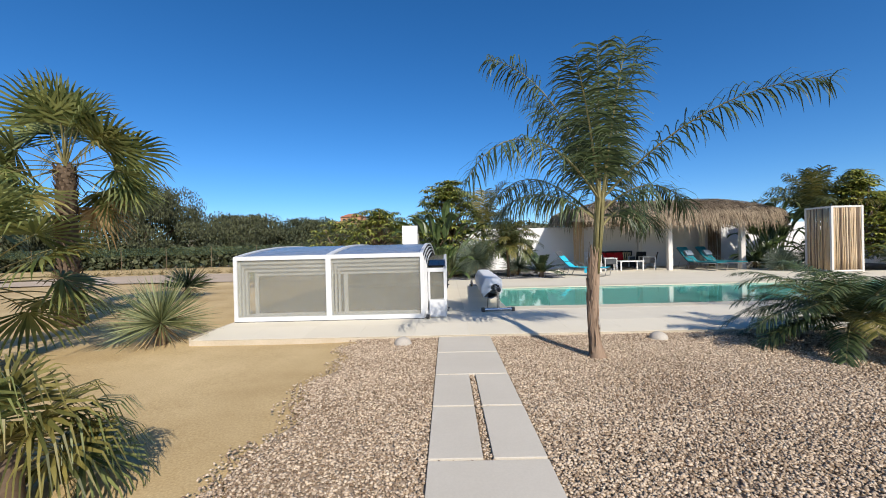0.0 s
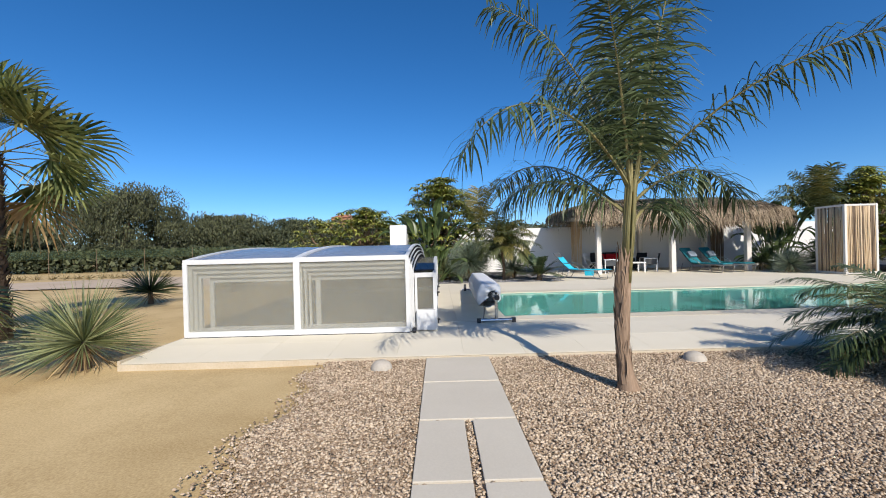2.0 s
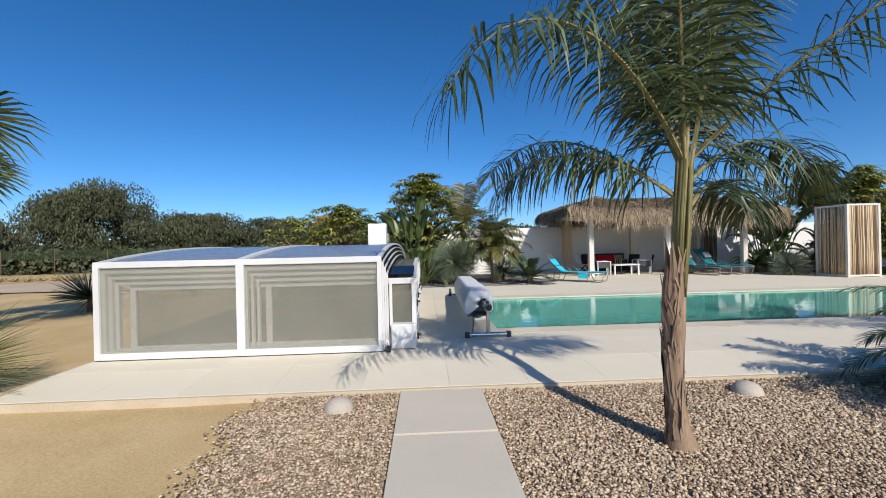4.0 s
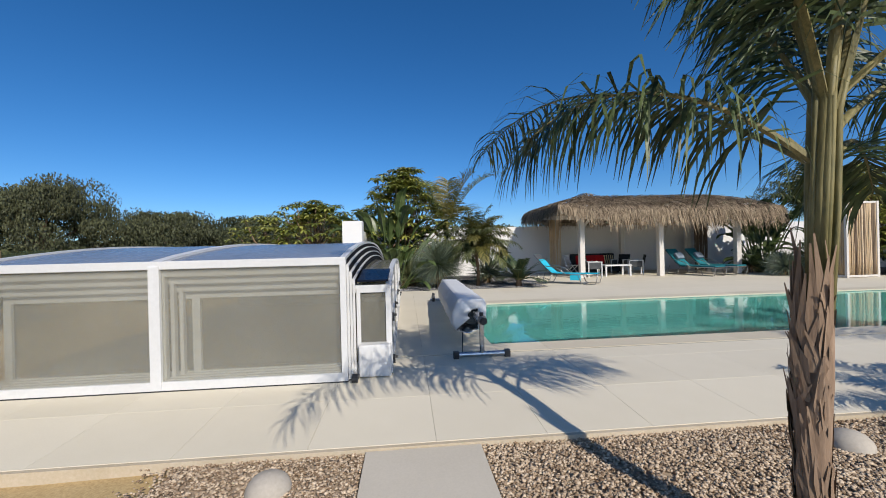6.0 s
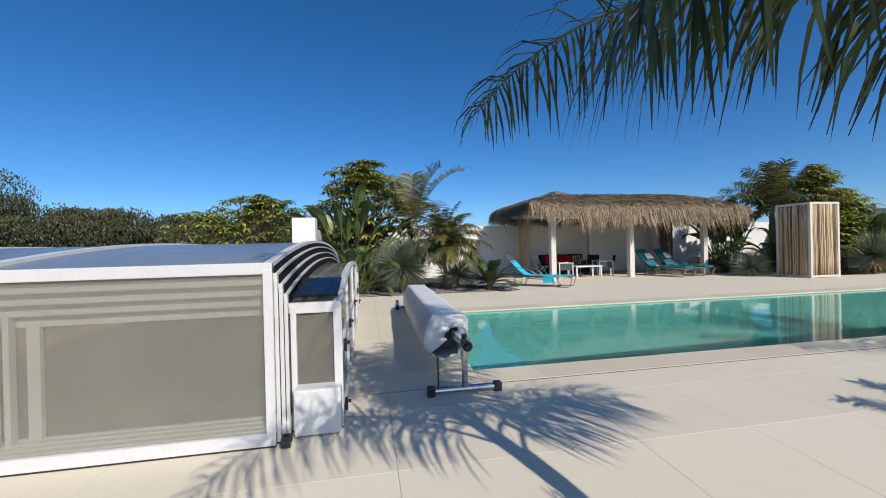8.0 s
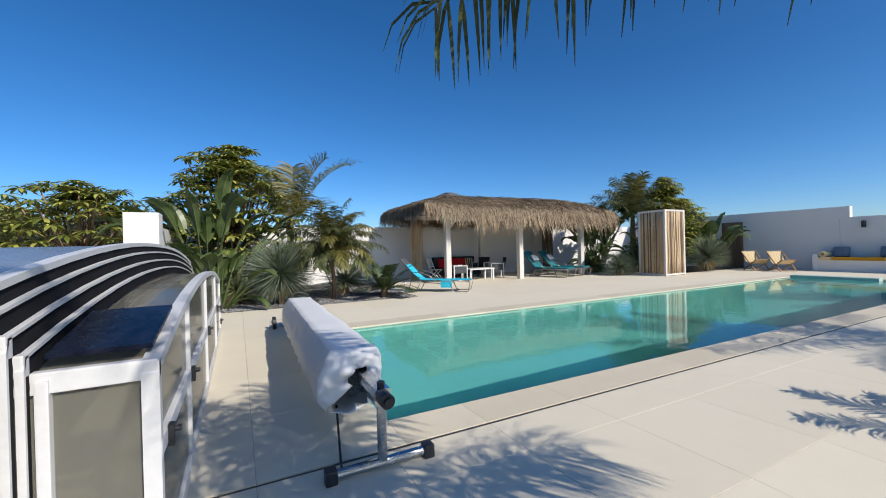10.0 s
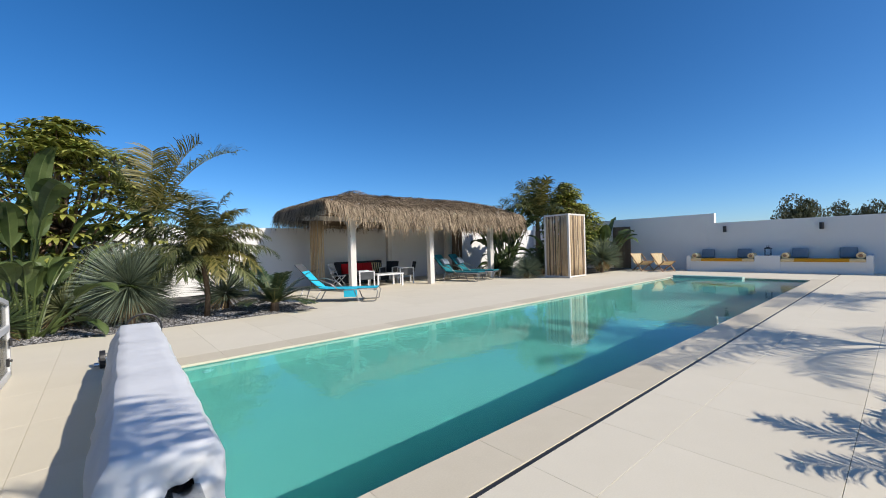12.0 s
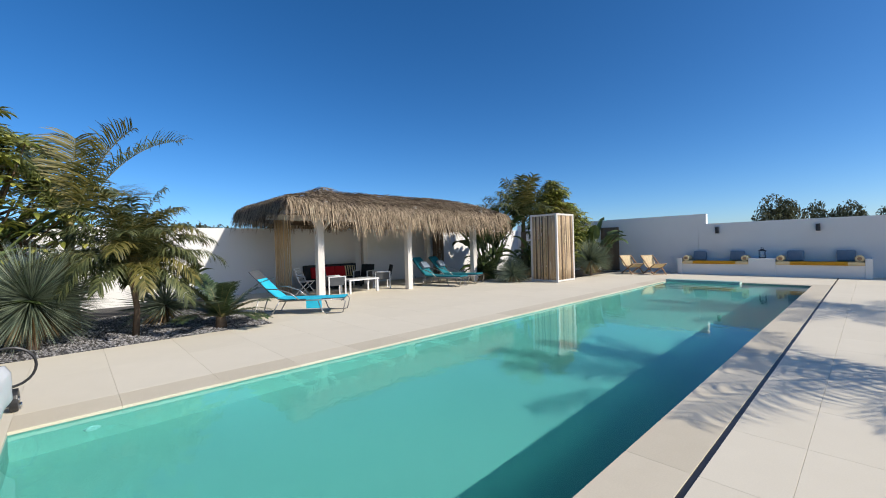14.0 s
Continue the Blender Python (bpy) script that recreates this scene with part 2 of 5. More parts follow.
water = bpy.data.materials.new("pool_water")
water.use_nodes = True
wt = water.node_tree
wb = wt.nodes["Principled BSDF"]
wb.inputs["Base Color"].default_value = (0.065, 0.44, 0.465, 1)
wb.inputs["Roughness"].default_value = 0.015
wb.inputs["IOR"].default_value = 1.33
wb.inputs["Transmission Weight"].default_value = 1.0
wco = wt.nodes.new("ShaderNodeTexCoord")
w1 = node(wt, "ShaderNodeTexNoise", Scale=2.2, Detail=4.0, Distortion=0.4)
w2 = node(wt, "ShaderNodeTexNoise", Scale=9.0, Detail=3.0)
wt.links.new(wco.outputs["Object"], w1.inputs["Vector"])
wt.links.new(wco.outputs["Object"], w2.inputs["Vector"])
wadd = wt.nodes.new("ShaderNodeMath")
wadd.operation = "MULTIPLY_ADD"
wadd.inputs[1].default_value = 0.25
wt.links.new(w2.outputs[0], wadd.inputs[0])
wt.links.new(w1.outputs[0], wadd.inputs[2])
wbump = node(wt, "ShaderNodeBump", Strength=0.16, Distance=0.02)
wt.links.new(wadd.outputs[0], wbump.inputs["Height"])
wt.links.new(wbump.outputs[0], wb.inputs["Normal"])
MAT["water"] = water


# ---- building helpers ----
class Geo:
    """Collects points and faces for one mesh."""

    def __init__(self):
        self.v, self.f, self.m = [], [], []

    def add(self, pts, faces, slot=0):
        n = len(self.v)
        self.v += [tuple(p) for p in pts]
        self.f += [tuple(n + i for i in face) for face in faces]
        self.m += [slot] * len(faces)
        return self

    def box(self, x0, y0, z0, x1, y1, z1, m=None, slot=0):
        p = [Vector((x, y, z)) for z in (z0, z1) for x, y in ((x0, y0), (x1, y0), (x1, y1), (x0, y1))]
        if m is not None:
            p = [m @ q for q in p]
        return self.add(p, [(3, 2, 1, 0), (4, 5, 6, 7), (0, 1, 5, 4), (1, 2, 6, 5), (2, 3, 7, 6), (3, 0, 4, 7)], slot)

    def tube(self, pts, radii, n=8, cap=True, slot=0, flat=1.0):
        pts = [Vector(p) for p in pts]
        radii = radii if hasattr(radii, "__len__") else [radii] * len(pts)
        ring, faces = [], []
        side = None
        for i, p in enumerate(pts):
            d = (pts[min(i + 1, len(pts) - 1)] - pts[max(i - 1, 0)]).normalized()
            if side is None:
                side = d.cross(Vector((0, 0, 1)))
                side = side.normalized() if side.length > 0.05 else Vector((1, 0, 0))
            side = (side - d * side.dot(d)).normalized()
            up = side.cross(d)
            for k in range(n):
                a = 2 * math.pi * k / n
                ring.append(p + radii[i] * (side * math.cos(a) + up * flat * math.sin(a)))
        for i in range(len(pts) - 1):
            for k in range(n):
                a, b = i * n + k, i * n + (k + 1) % n
                faces.append((a, b, b + n, a + n))
        if cap:
            faces += [tuple(range(n - 1, -1, -1)), tuple((len(pts) - 1) * n + k for k in range(n))]
        return self.add(ring, faces, slot)

    def sweep(self, profile, path, slot=0):
        """A closed outline of (across, up) carried along a path of (origin, across, up) frames."""
        n, ring, faces = len(profile), [], []
        for o, a, u in path:
            ring += [Vector(o) + Vector(a) * s + Vector(u) * h for s, h in profile]
        for i in range(len(path) - 1):
            for k in range(n):
                p, q = i * n + k, i * n + (k + 1) % n
                faces.append((p, q, q + n, p + n))
        faces += [tuple(range(n - 1, -1, -1)), tuple((len(path) - 1) * n + k for k in range(n))]
        return self.add(ring, faces, slot)

    def strip(self, centre, width, side, slot=0):
        """A tapering blade along centre points, widths at each, lying across side vectors."""
        pts, faces = [], []
        for c, w, s in zip(centre, width, side):
            pts += [c - s * w / 2, c + s * w / 2]
        for i in range(len(centre) - 1):
            faces.append((2 * i, 2 * i + 1, 2 * i + 3, 2 * i + 2))
        return self.add(pts, faces, slot)


def world_of(ob):
    m = Matrix.Identity(4)
    while ob is not None:
        m = ob.matrix_parent_inverse @ ob.matrix_basis @ m if ob.parent else ob.matrix_basis @ m
        ob = ob.parent
    return m


def part(name, geo, material, parent=None, label="", bevel=0.0, smooth=False):
    """One mesh object, under a thing or a part. Points are in world places, or local ones where the thing stands at the origin."""
    me = bpy.data.meshes.new(name)
    me.from_pydata(geo.v, [], geo.f)
    for one in material if isinstance(material, (list, tuple)) else [material]:
        me.materials.append(MAT[one])
    if any(geo.m):
        me.polygons.foreach_set("material_index", geo.m)
    if bevel:
        bm = bmesh.new()
        bm.from_mesh(me)
        bmesh.ops.recalc_face_normals(bm, faces=bm.faces)
        bmesh.ops.bevel(bm, geom=[e for e in bm.edges if len(e.link_faces) == 2 and e.calc_face_angle(0) > 0.5], offset=bevel, segments=2, affect="EDGES", profile=0.7)
        bm.to_mesh(me)
        bm.free()
    if smooth:
        me.polygons.foreach_set("use_smooth", [True] * len(me.polygons))
    me.update()
    ob = new(name, me)
    if parent is not None:
        ob.parent = parent
        ob.matrix_parent_inverse = world_of(parent).inverted()
    if label:
        tagged(ob, label)
    return ob


def thing(name, label, category, at=(0, 0, 0), group="", kind=""):
    ob = new(name)
    ob.empty_display_size = 0.2
    ob.matrix_basis = Matrix.Translation(at)
    return tagged(ob, label, category, group, kind)


def place(ob, m):
    ob.matrix_basis = m
    return ob


def rot(az, el=0.0):
    """Unit vector: az degrees left of +y seen from above is negative; el up."""
    a, e = radians(az), radians(el)
    return Vector((math.sin(a) * math.cos(e), math.cos(a) * math.cos(e), math.sin(e)))


UP = Vector((0, 0, 1))


# ---- plants ----
def bend(start, way, length, droop, steps):
    """Points along a stem that sets out along way and sags by droop (0: straight, 1: hangs)."""
    p, d, out, dirs = Vector(start), Vector(way).normalized(), [], []
    for i in range(steps + 1):
        out.append(p.copy())
        dirs.append(d.copy())
        d = (d + Vector((0, 0, -1)) * droop * (0.35 + 1.3 * i / steps) / steps).normalized()
        p = p + d * length / steps
    return out, dirs


def feather_frond(geo, start, az, el, length, droop, rng, leaflets=46, leaf=0.42, wide=0.022, sag=0.55, bare=0.16, lift=25, plume=0.5, leaf_slot=0, stem_slot=1, stem=0.022, wild=0.0, reach=1.0):
    """A feather palm's frond: a stem that tapers, with two rows of hanging leaflets."""
    pts, dirs = bend(start, rot(az, el), length, droop, 14)
    geo.tube(pts, [stem * (1 - 0.85 * i / 14) for i in range(15)], 5, slot=stem_slot, flat=0.7)
    for k in range(leaflets):
        s = bare + (1 - bare) * (k + 0.5) / leaflets
        i = min(int(s * 14), 13)
        u = s * 14 - i
        base, d = pts[i].lerp(pts[i + 1], u), dirs[i].lerp(dirs[i + 1], u).normalized()
        across = d.cross(UP)
        across = across.normalized() if across.length > 0.1 else Vector((1, 0, 0))
        top = across.cross(d)
        size = leaf * (0.5 + 0.5 * math.sin(math.pi * min(1, 0.12 + 0.8 * s)) ** 0.7) * (1.0 if s < 0.8 else 1.6 - 0.75 * s)
        for hand in (-1, 1):
            ahead = (0.35 + 0.75 * s) * reach + rng.uniform(-0.12, 0.12)
            rise = math.tan(radians(lift)) * rng.uniform(1 - 2 * plume, 1.0)
            way = (across * hand + d * ahead + top * rise + Vector((rng.gauss(0, wild), rng.gauss(0, wild), rng.gauss(0, wild)))).normalized()
            lp, ld = bend(base, way, size * rng.uniform(0.85, 1.1), sag * rng.uniform(0.7, 1.4) * 2, 3)
            flatness = [ (ld[j].cross(top)).normalized() if ld[j].cross(top).length > 0.1 else d for j in range(4)]
            geo.strip(lp, [wide * 0.6, wide, wide * 0.75, 0.002], flatness, slot=leaf_slot)


def fan_leaf(geo, start, az, el, stalk, radius, rng, segments=30, spread=290, droop=0.5, tip_sag=0.7, leaf_slot=0, stem_slot=1, roll=0.0, finger=0.62):
    """A fan palm's leaf: a stalk and a pleated blade of joined fingers with free, drooping tips."""
    pts, dirs = bend(start, rot(az, el), stalk, droop, 6)
    geo.tube(pts, [0.022 - 0.002 * i for i in range(7)], 4, slot=stem_slot, flat=0.6)
    hub, d = pts[-1], dirs[-1]
    d = (d + Vector((0, 0, -0.12))).normalized()
    across = d.cross(UP)
    across = across.normalized() if across.length > 0.1 else Vector((1, 0, 0))
    top = across.cross(d)
    across = (across * math.cos(roll) + top * math.sin(roll)).normalized()
    top = across.cross(d)
    step = radians(spread) / segments
    for k in range(segments):
        a = (k + 0.5) * step - radians(spread) / 2
        way = d * math.cos(a) + across * math.sin(a)
        r = radius * (0.72 + 0.28 * math.cos(a / 2)) * rng.uniform(0.92, 1.06)
        side = (across * math.cos(a) - d * math.sin(a))
        fold = top * (0.02 if k % 2 else -0.02)
        mid = hub + way * r * 0.45 + fold + top * (-0.06 * r * math.sin(a) ** 2)
        three = hub + way * r * 0.78 + top * (-0.12 * r * math.sin(a) ** 2) - UP * r * 0.07 * tip_sag
        tip = hub + way * r + top * (-0.2 * r * math.sin(a) ** 2) - UP * r * 0.30 * tip_sag * rng.uniform(0.6, 1.5)
        w = 2 * r * 0.45 * math.tan(step / 2) * 1.03
        geo.strip([hub + way * 0.03, mid, three, tip], [0.012, w, w * finger, 0.003], [side] * 4, slot=leaf_slot)


def blades(geo, centre, count, length, wide, rng, low=-25, high=88, droop=0.15, steps=3, spread=0.0, slot=0):
    """A rosette of narrow blades round a heart."""
    for k in range(count):
        az = k * 137.508 + rng.uniform(-9, 9)
        e = math.degrees(math.asin(min(1, max(-1, math.sin(radians(low)) + (math.sin(radians(high)) - math.sin(radians(low))) * (k + 0.5) / count))))
        way = rot(az, e + rng.uniform(-5, 5))
        lp, ld = bend(Vector(centre) + way * 0.05 + Vector((rng.uniform(-1, 1), rng.uniform(-1, 1), 0)) * spread, way, length * rng.uniform(0.82, 1.08), droop, steps)
        turn = rng.uniform(0, 6.3)
        side = []
        for d in ld:
            s = d.cross(UP)
            s = s.normalized() if s.length > 0.05 else Vector((1, 0, 0))
            side.append((s * math.cos(turn * 0.25) + s.cross(d) * math.sin(turn * 0.25)).normalized())
        w = [wide * (1 - 0.25 * i / steps) for i in range(steps)] + [0.001]
        w[0] = wide * 0.8
        geo.strip(lp, w, side, slot=slot)


def paddle(geo, start, az, el, stalk, length, wide, rng, droop=0.5, leaf_slot=0, stem_slot=1):
    """A banana-like leaf: a stalk, a midrib and two torn, arching halves."""
    pts, dirs = bend(start, rot(az, el), stalk, 0.25, 5)
    geo.tube(pts, [0.03 - 0.003 * i for i in range(6)], 5, slot=stem_slot)
    lp, ld = bend(pts[-1], dirs[-1], length, droop, 8)
    tilt = rng.uniform(-0.5, 0.5)
    across = ld[0].cross(UP)
    across = across.normalized() if across.length > 0.1 else Vector((1, 0, 0))
    up0 = across.cross(ld[0])
    across = (across * math.cos(tilt) + up0 * math.sin(tilt)).normalized()
    shape = [0.06, 0.55, 0.85, 1.0, 0.98, 0.88, 0.68, 0.4, 0.02]
    for hand in (-1, 1):
        p, f = [], []
        for i in range(9):
            top = across.cross(ld[i]).normalized()
            w = wide / 2 * shape[i]
            p += [lp[i], lp[i] + across * hand * w * 0.55 + top * w * 0.28, lp[i] + across * hand * w + top * w * rng.uniform(0.12, 0.34)]
        for i in range(8):
            for j in range(2):
                if j == 1 and rng.random() < 0.24:
                    continue
                a = i * 3 + j
                f.append((a, a + 1, a + 4, a + 3))
        geo.add(p, f, leaf_slot)
    geo.tube(lp, [0.014 - 0.0014 * i for i in range(9)], 4, slot=stem_slot)


def umbrella(geo, hub, size, rng, count=10, leaf_slot=0):
    """A whorl of hanging leaflets."""
    a0 = rng.uniform(0, 360)
    for k in range(count):
        way = rot(a0 + 360 * k / count + rng.uniform(-8, 8), rng.uniform(-5, 28))
        lp, ld = bend(hub, way, size * rng.uniform(0.8, 1.1), 1.1, 4)
        side = [d.cross(UP).normalized() if d.cross(UP).length > 0.1 else Vector((1, 0, 0)) for d in ld]
        geo.strip(lp, [0.01, size * 0.17, size * 0.23, size * 0.18, 0.004], side, slot=leaf_slot)


def leaf_cloud(geo, centre, radii, count, size, rng, hang=0.0, lobes=9, shell=0.55, slot=0):
    """A crown of many small leaves: lobes of uneven size round a heart, with gaps between."""
    c = Vector(centre)
    balls = []
    for k in range(lobes):
        d = rot(k * 137.5 + rng.uniform(-20, 20), -25 + 105 * (k + 0.5) / lobes * rng.uniform(0.8, 1.1))
        balls.append((Vector((d.x * radii[0], d.y * radii[1], d.z * radii[2])) * rng.uniform(0.5, 0.8), rng.uniform(0.36, 0.58) if lobes < 20 else rng.uniform(0.2, 0.48)))
    balls.append((Vector((0, 0, 0)), 0.6))
    for k in range(count):
        b, r = balls[rng.randrange(len(balls))]
        d = Vector((rng.gauss(0, 1), rng.gauss(0, 1), rng.gauss(0, 1))).normalized() * (shell + (1 - shell) * rng.random()) * r
        p = c + b + Vector((d.x * radii[0], d.y * radii[1], d.z * radii[2]))
        n = (Vector((rng.gauss(0, 1), rng.gauss(0, 1), rng.gauss(0.4, 1)))).normalized()
        a = n.cross(UP)
        a = a.normalized() if a.length > 0.1 else Vector((1, 0, 0))
        b2 = (n.cross(a) * (1 - hang) + Vector((0, 0, -1)) * hang).normalized()
        s = size * rng.uniform(0.6, 1.3)
        geo.add([p - a * s * 0.4, p + b2 * s * 0.9 - a * s * 0.15, p + b2 * s * 1.5, p + a * s * 0.4 + b2 * s * 0.35], [(0, 1, 2, 3)], slot)


# ---- ground ----
TX0, TX1, TY0, TY1, TOP = -3.4, 22.4, 6.74, 22.8, 0.08    # the terrace
FALL, LIP = 7.52, 0.04       # from here the first row of slabs falls towards its edge, down to this height
PX0, PX1, PY0, PY1, WATER = 2.0, 18.6, 9.28, 13.20, 0.04  # the pool

xs = [-1600, -700, -320, -160, -100] + [-70 + 4 * i for i in range(13)] + [-20 + 0.5 * i for i in range(33)] + [TX0 + 0.1, -1.5, -0.65, 1, 4, 8, 12, 17, TX1 - 0.1, 30, 45, 80, 160, 500, 1600]
ys = [-1600, -500, -120, -40, -12] + [-6 + 0.5 * i for i in range(25)] + [TY0 + 0.1, 8, 10, 12, 14, 16, 18, 20, TY1 - 0.1, 26, 30, 35, 42, 55, 75, 110, 200, 500, 1700]
xs, ys = sorted(set(round(x, 2) for x in xs)), sorted(set(round(y, 2) for y in ys))
ground = Geo()
for y in ys:
    for x in xs:
        z = -0.03
        if x < -1.0 and -8 < y < 40 and x > -60:
            z += 0.05 * noise.noise((x * 0.35, y * 0.35, 0)) + 0.02 * noise.noise((x * 1.3, y * 1.3, 3)) - 0.02
        ground.v.append((x, y, z))
nx = len(xs)
for j in range(len(ys) - 1):
    for i in range(nx - 1):
        if xs[i] >= TX0 + 0.05 and xs[i + 1] <= TX1 - 0.05 and ys[j] >= TY0 + 0.05 and ys[j + 1] <= TY1 - 0.05:
            continue
        ground.f.append((j * nx + i, j * nx + i + 1, (j + 1) * nx + i + 1, (j + 1) * nx + i))
ground.m = [0] * len(ground.f)
tagged(part("ground", ground, "sand", smooth=True), "pale yellow sandy ground with faint tracks", "ground", kind="structure")

track = Geo()
edge_a = [(-60 + 4 * i, 17.5 + 1.2 * math.sin(i * 0.7) + 0.10 * i) for i in range(15)]
for i, (x, y) in enumerate(edge_a):
    track.v += [(x, y, 0.012), (x, y + 6.5 + 0.8 * math.sin(i * 1.3), 0.012)]
for i in range(14):
    track.f.append((2 * i, 2 * i + 2, 2 * i + 3, 2 * i + 1))
track.m = [0] * 14
tagged(part("dirt_road", track, "track"), "pale pinkish dirt road across the sandy ground", "road", kind="structure")


# ---- gravel ----
def pebbles(name, material, label, x0, x1, y0, y1, z, count, size, seed, keep=None, near=None):
    """Loose stones strewn over a bed, each a small lumpy solid."""
    rs = np.random.RandomState(seed)
    base = np.array([(1, 0, 0), (-1, 0, 0), (0, 1, 0), (0, -1, 0), (0, 0, 1), (0, 0, -1), (0.62, 0.62, 0.5), (-0.62, -0.62, 0.5)], float)
    tri = np.array([(0, 6, 4), (6, 2, 4), (2, 1, 4), (1, 7, 4), (7, 3, 4), (3, 0, 4), (0, 2, 6), (1, 3, 7), (2, 0, 5), (1, 2, 5), (3, 1, 5), (0, 3, 5)])
    x = rs.uniform(x0, x1, count)
    y = y0 + (y1 - y0) * (rs.uniform(0, 1, count) ** (near or 1.0))
    ok = np.ones(count, bool) if keep is None else keep(x, y)
    x, y = x[ok], y[ok]
    n = len(x)
    s = size * rs.uniform(0.55, 1.35, (n, 1, 1)) * np.stack([rs.uniform(0.8, 1.3, n), rs.uniform(0.6, 1.0, n), rs.uniform(0.4, 0.75, n)], 1)[:, None, :]
    v = base[None] * s * rs.uniform(0.8, 1.2, (n, 8, 1))
    a, b = rs.uniform(0, 6.28, n), rs.normal(0, 0.35, n)
    ca, sa, cb, sb = np.cos(a), np.sin(a), np.cos(b), np.sin(b)
    X, Y, Z = v[..., 0], v[..., 1], v[..., 2]
    Y, Z = Y * cb[:, None] - Z * sb[:, None], Y * sb[:, None] + Z * cb[:, None]
    X, Y = X * ca[:, None] - Y * sa[:, None], X * sa[:, None] + Y * ca[:, None]
    v = np.stack([X + x[:, None], Y + y[:, None], Z + z + rs.uniform(-0.2, 0.7, (n, 1)) * size], 2).reshape(-1, 3)
    f = (tri[None] + 8 * np.arange(n)[:, None, None]).reshape(-1, 3)
    me = bpy.data.meshes.new(name)
    me.vertices.add(len(v))
    me.vertices.foreach_set("co", v.ravel())
    me.loops.add(f.size)
    me.loops.foreach_set("vertex_index", f.ravel())
    me.polygons.add(len(f))
    me.polygons.foreach_set("loop_start", np.arange(len(f)) * 3)
    me.update(calc_edges=True)
    me.materials.append(MAT[material])
    return tagged(new(name, me), label, "gravel", kind="stuff")


bed = Geo()
edge = [(-0.62 + 0.10 * math.sin(i * 1.9) + 0.05 * math.sin(i * 4.1), -3 + i * 0.5) for i in range(20)]
edge[-1] = (edge[-1][0], TY0)
for x, y in edge:
    bed.v += [(x, y, -0.012), (16, y, -0.012)]
bed.f = [(2 * i, 2 * i + 1, 2 * i + 3, 2 * i + 2) for i in range(len(edge) - 1)]
bed.m = [0] * len(bed.f)
tagged(part("gravel_bed", bed, "gravel_bed"), "bed of beige gravel beside the sand", "gravel", kind="structure")

SLABS = []
for y0, y1, split in ((5.79, 6.70, 0), (4.86, 5.76, 0), (3.98, 4.83, 1), (3.09, 3.95, 1), (2.20, 3.06, 0), (1.33, 2.19, 0), (0.44, 1.30, 1), (-0.45, 0.41, 1)):
    SLABS += [(0.56, y0, 0.93, y1), (1.0, y0, 1.36, y1)] if split else [(0.56, y0, 1.36, y1)]


def off_slabs(x, y):
    ok = x > -0.66 + 0.1 * np.sin(y * 3.8) + 0.06 * np.sin(y * 9) - 0.25 * np.random.RandomState(3).uniform(0, 1, len(x)) ** 4
    for a, b, c, d in SLABS:
        ok &= ~((x > a - 0.012) & (x < c + 0.012) & (y > b - 0.012) & (y < d + 0.012))
    return ok


pebbles("gravel", "pebble", "loose beige and brown gravel round the paving", -0.95, 5.2, 1.4, 6.71, 0.0, 148000, 0.0128, 1, off_slabs, 0.95)
pebbles("gravel", "pebble", "loose beige and brown gravel under the low palm", 5.2, 11.5, 2.2, 6.71, 0.0, 48000, 0.016, 2, None, 0.9)

garden_path = thing("garden_path", "path of pale concrete slabs set in gravel", "path", (0.96, 3.0, 0), kind="structure")
for a, b, c, d in SLABS:
    part("slab", Geo().box(a, b, -0.04, c, d, 0.022), "concrete", garden_path, bevel=0.006)

# ---- terrace ----
base = Geo()
base.box(TX0 + 0.02, TY0 + 0.03, -0.3, TX1, FALL, 0.0)
for a, b, c, d in ((TX0 + 0.02, FALL, TX1, PY0 - 0.02), (TX0 + 0.02, PY1 + 0.02, TX1, TY1), (TX0 + 0.02, PY0 - 0.02, PX0 - 0.02, PY1 + 0.02), (PX1 + 0.02, PY0 - 0.02, TX1, PY1 + 0.02)):
    base.box(a, b, -0.3, c, d, 0.068)
terrace = tagged(part("terrace", base, "joint"), "broad terrace of large cream paving slabs", "terrace", kind="structure")
tile_mesh = {}


def tiles(cols, rows, material, thick=0.03, gap=0.0022):
    for x0, x1 in zip(cols, cols[1:]):
        for y0, y1 in zip(rows, rows[1:]):
            w, d = round(x1 - x0 - gap, 3), round(y1 - y0 - gap, 3)
            key = (w, d, material)
            if key not in tile_mesh:
                c = 0.0008
                me = bpy.data.meshes.new("paving_slab")
                p = [(0, 0, -thick), (w, 0, -thick), (w, d, -thick), (0, d, -thick), (0, 0, -c), (w, 0, -c), (w, d, -c), (0, d, -c), (c, c, 0), (w - c, c, 0), (w - c, d - c, 0), (c, d - c, 0)]
                me.from_pydata(p, [], [(0, 1, 5, 4), (1, 2, 6, 5), (2, 3, 7, 6), (3, 0, 4, 7), (4, 5, 9, 8), (5, 6, 10, 9), (6, 7, 11, 10), (7, 4, 8, 11), (8, 9, 10, 11)])
                me.materials.append(MAT[material])
                me.update()
                tile_mesh[key] = me
            ob = new("paving_slab", tile_mesh[key])
            ob.parent = terrace
            ob.location = (x0 + gap / 2, y0 + gap / 2, TOP if y0 > TY0 else LIP)
            if y0 == TY0:
                ob.rotation_euler = (math.atan2(TOP - LIP, FALL - TY0), 0, 0)


def steps_of(a, b, step, first=None):
    out = [a] + ([first] if first else [])
    while out[-1] + step < b - 0.3:
        out.append(out[-1] + step)
    return out + [b]


near_x = [TX0, -2.51, -1.62, -0.73, 0.16, 1.05, 1.86] + steps_of(2.67, TX1, 0.885)

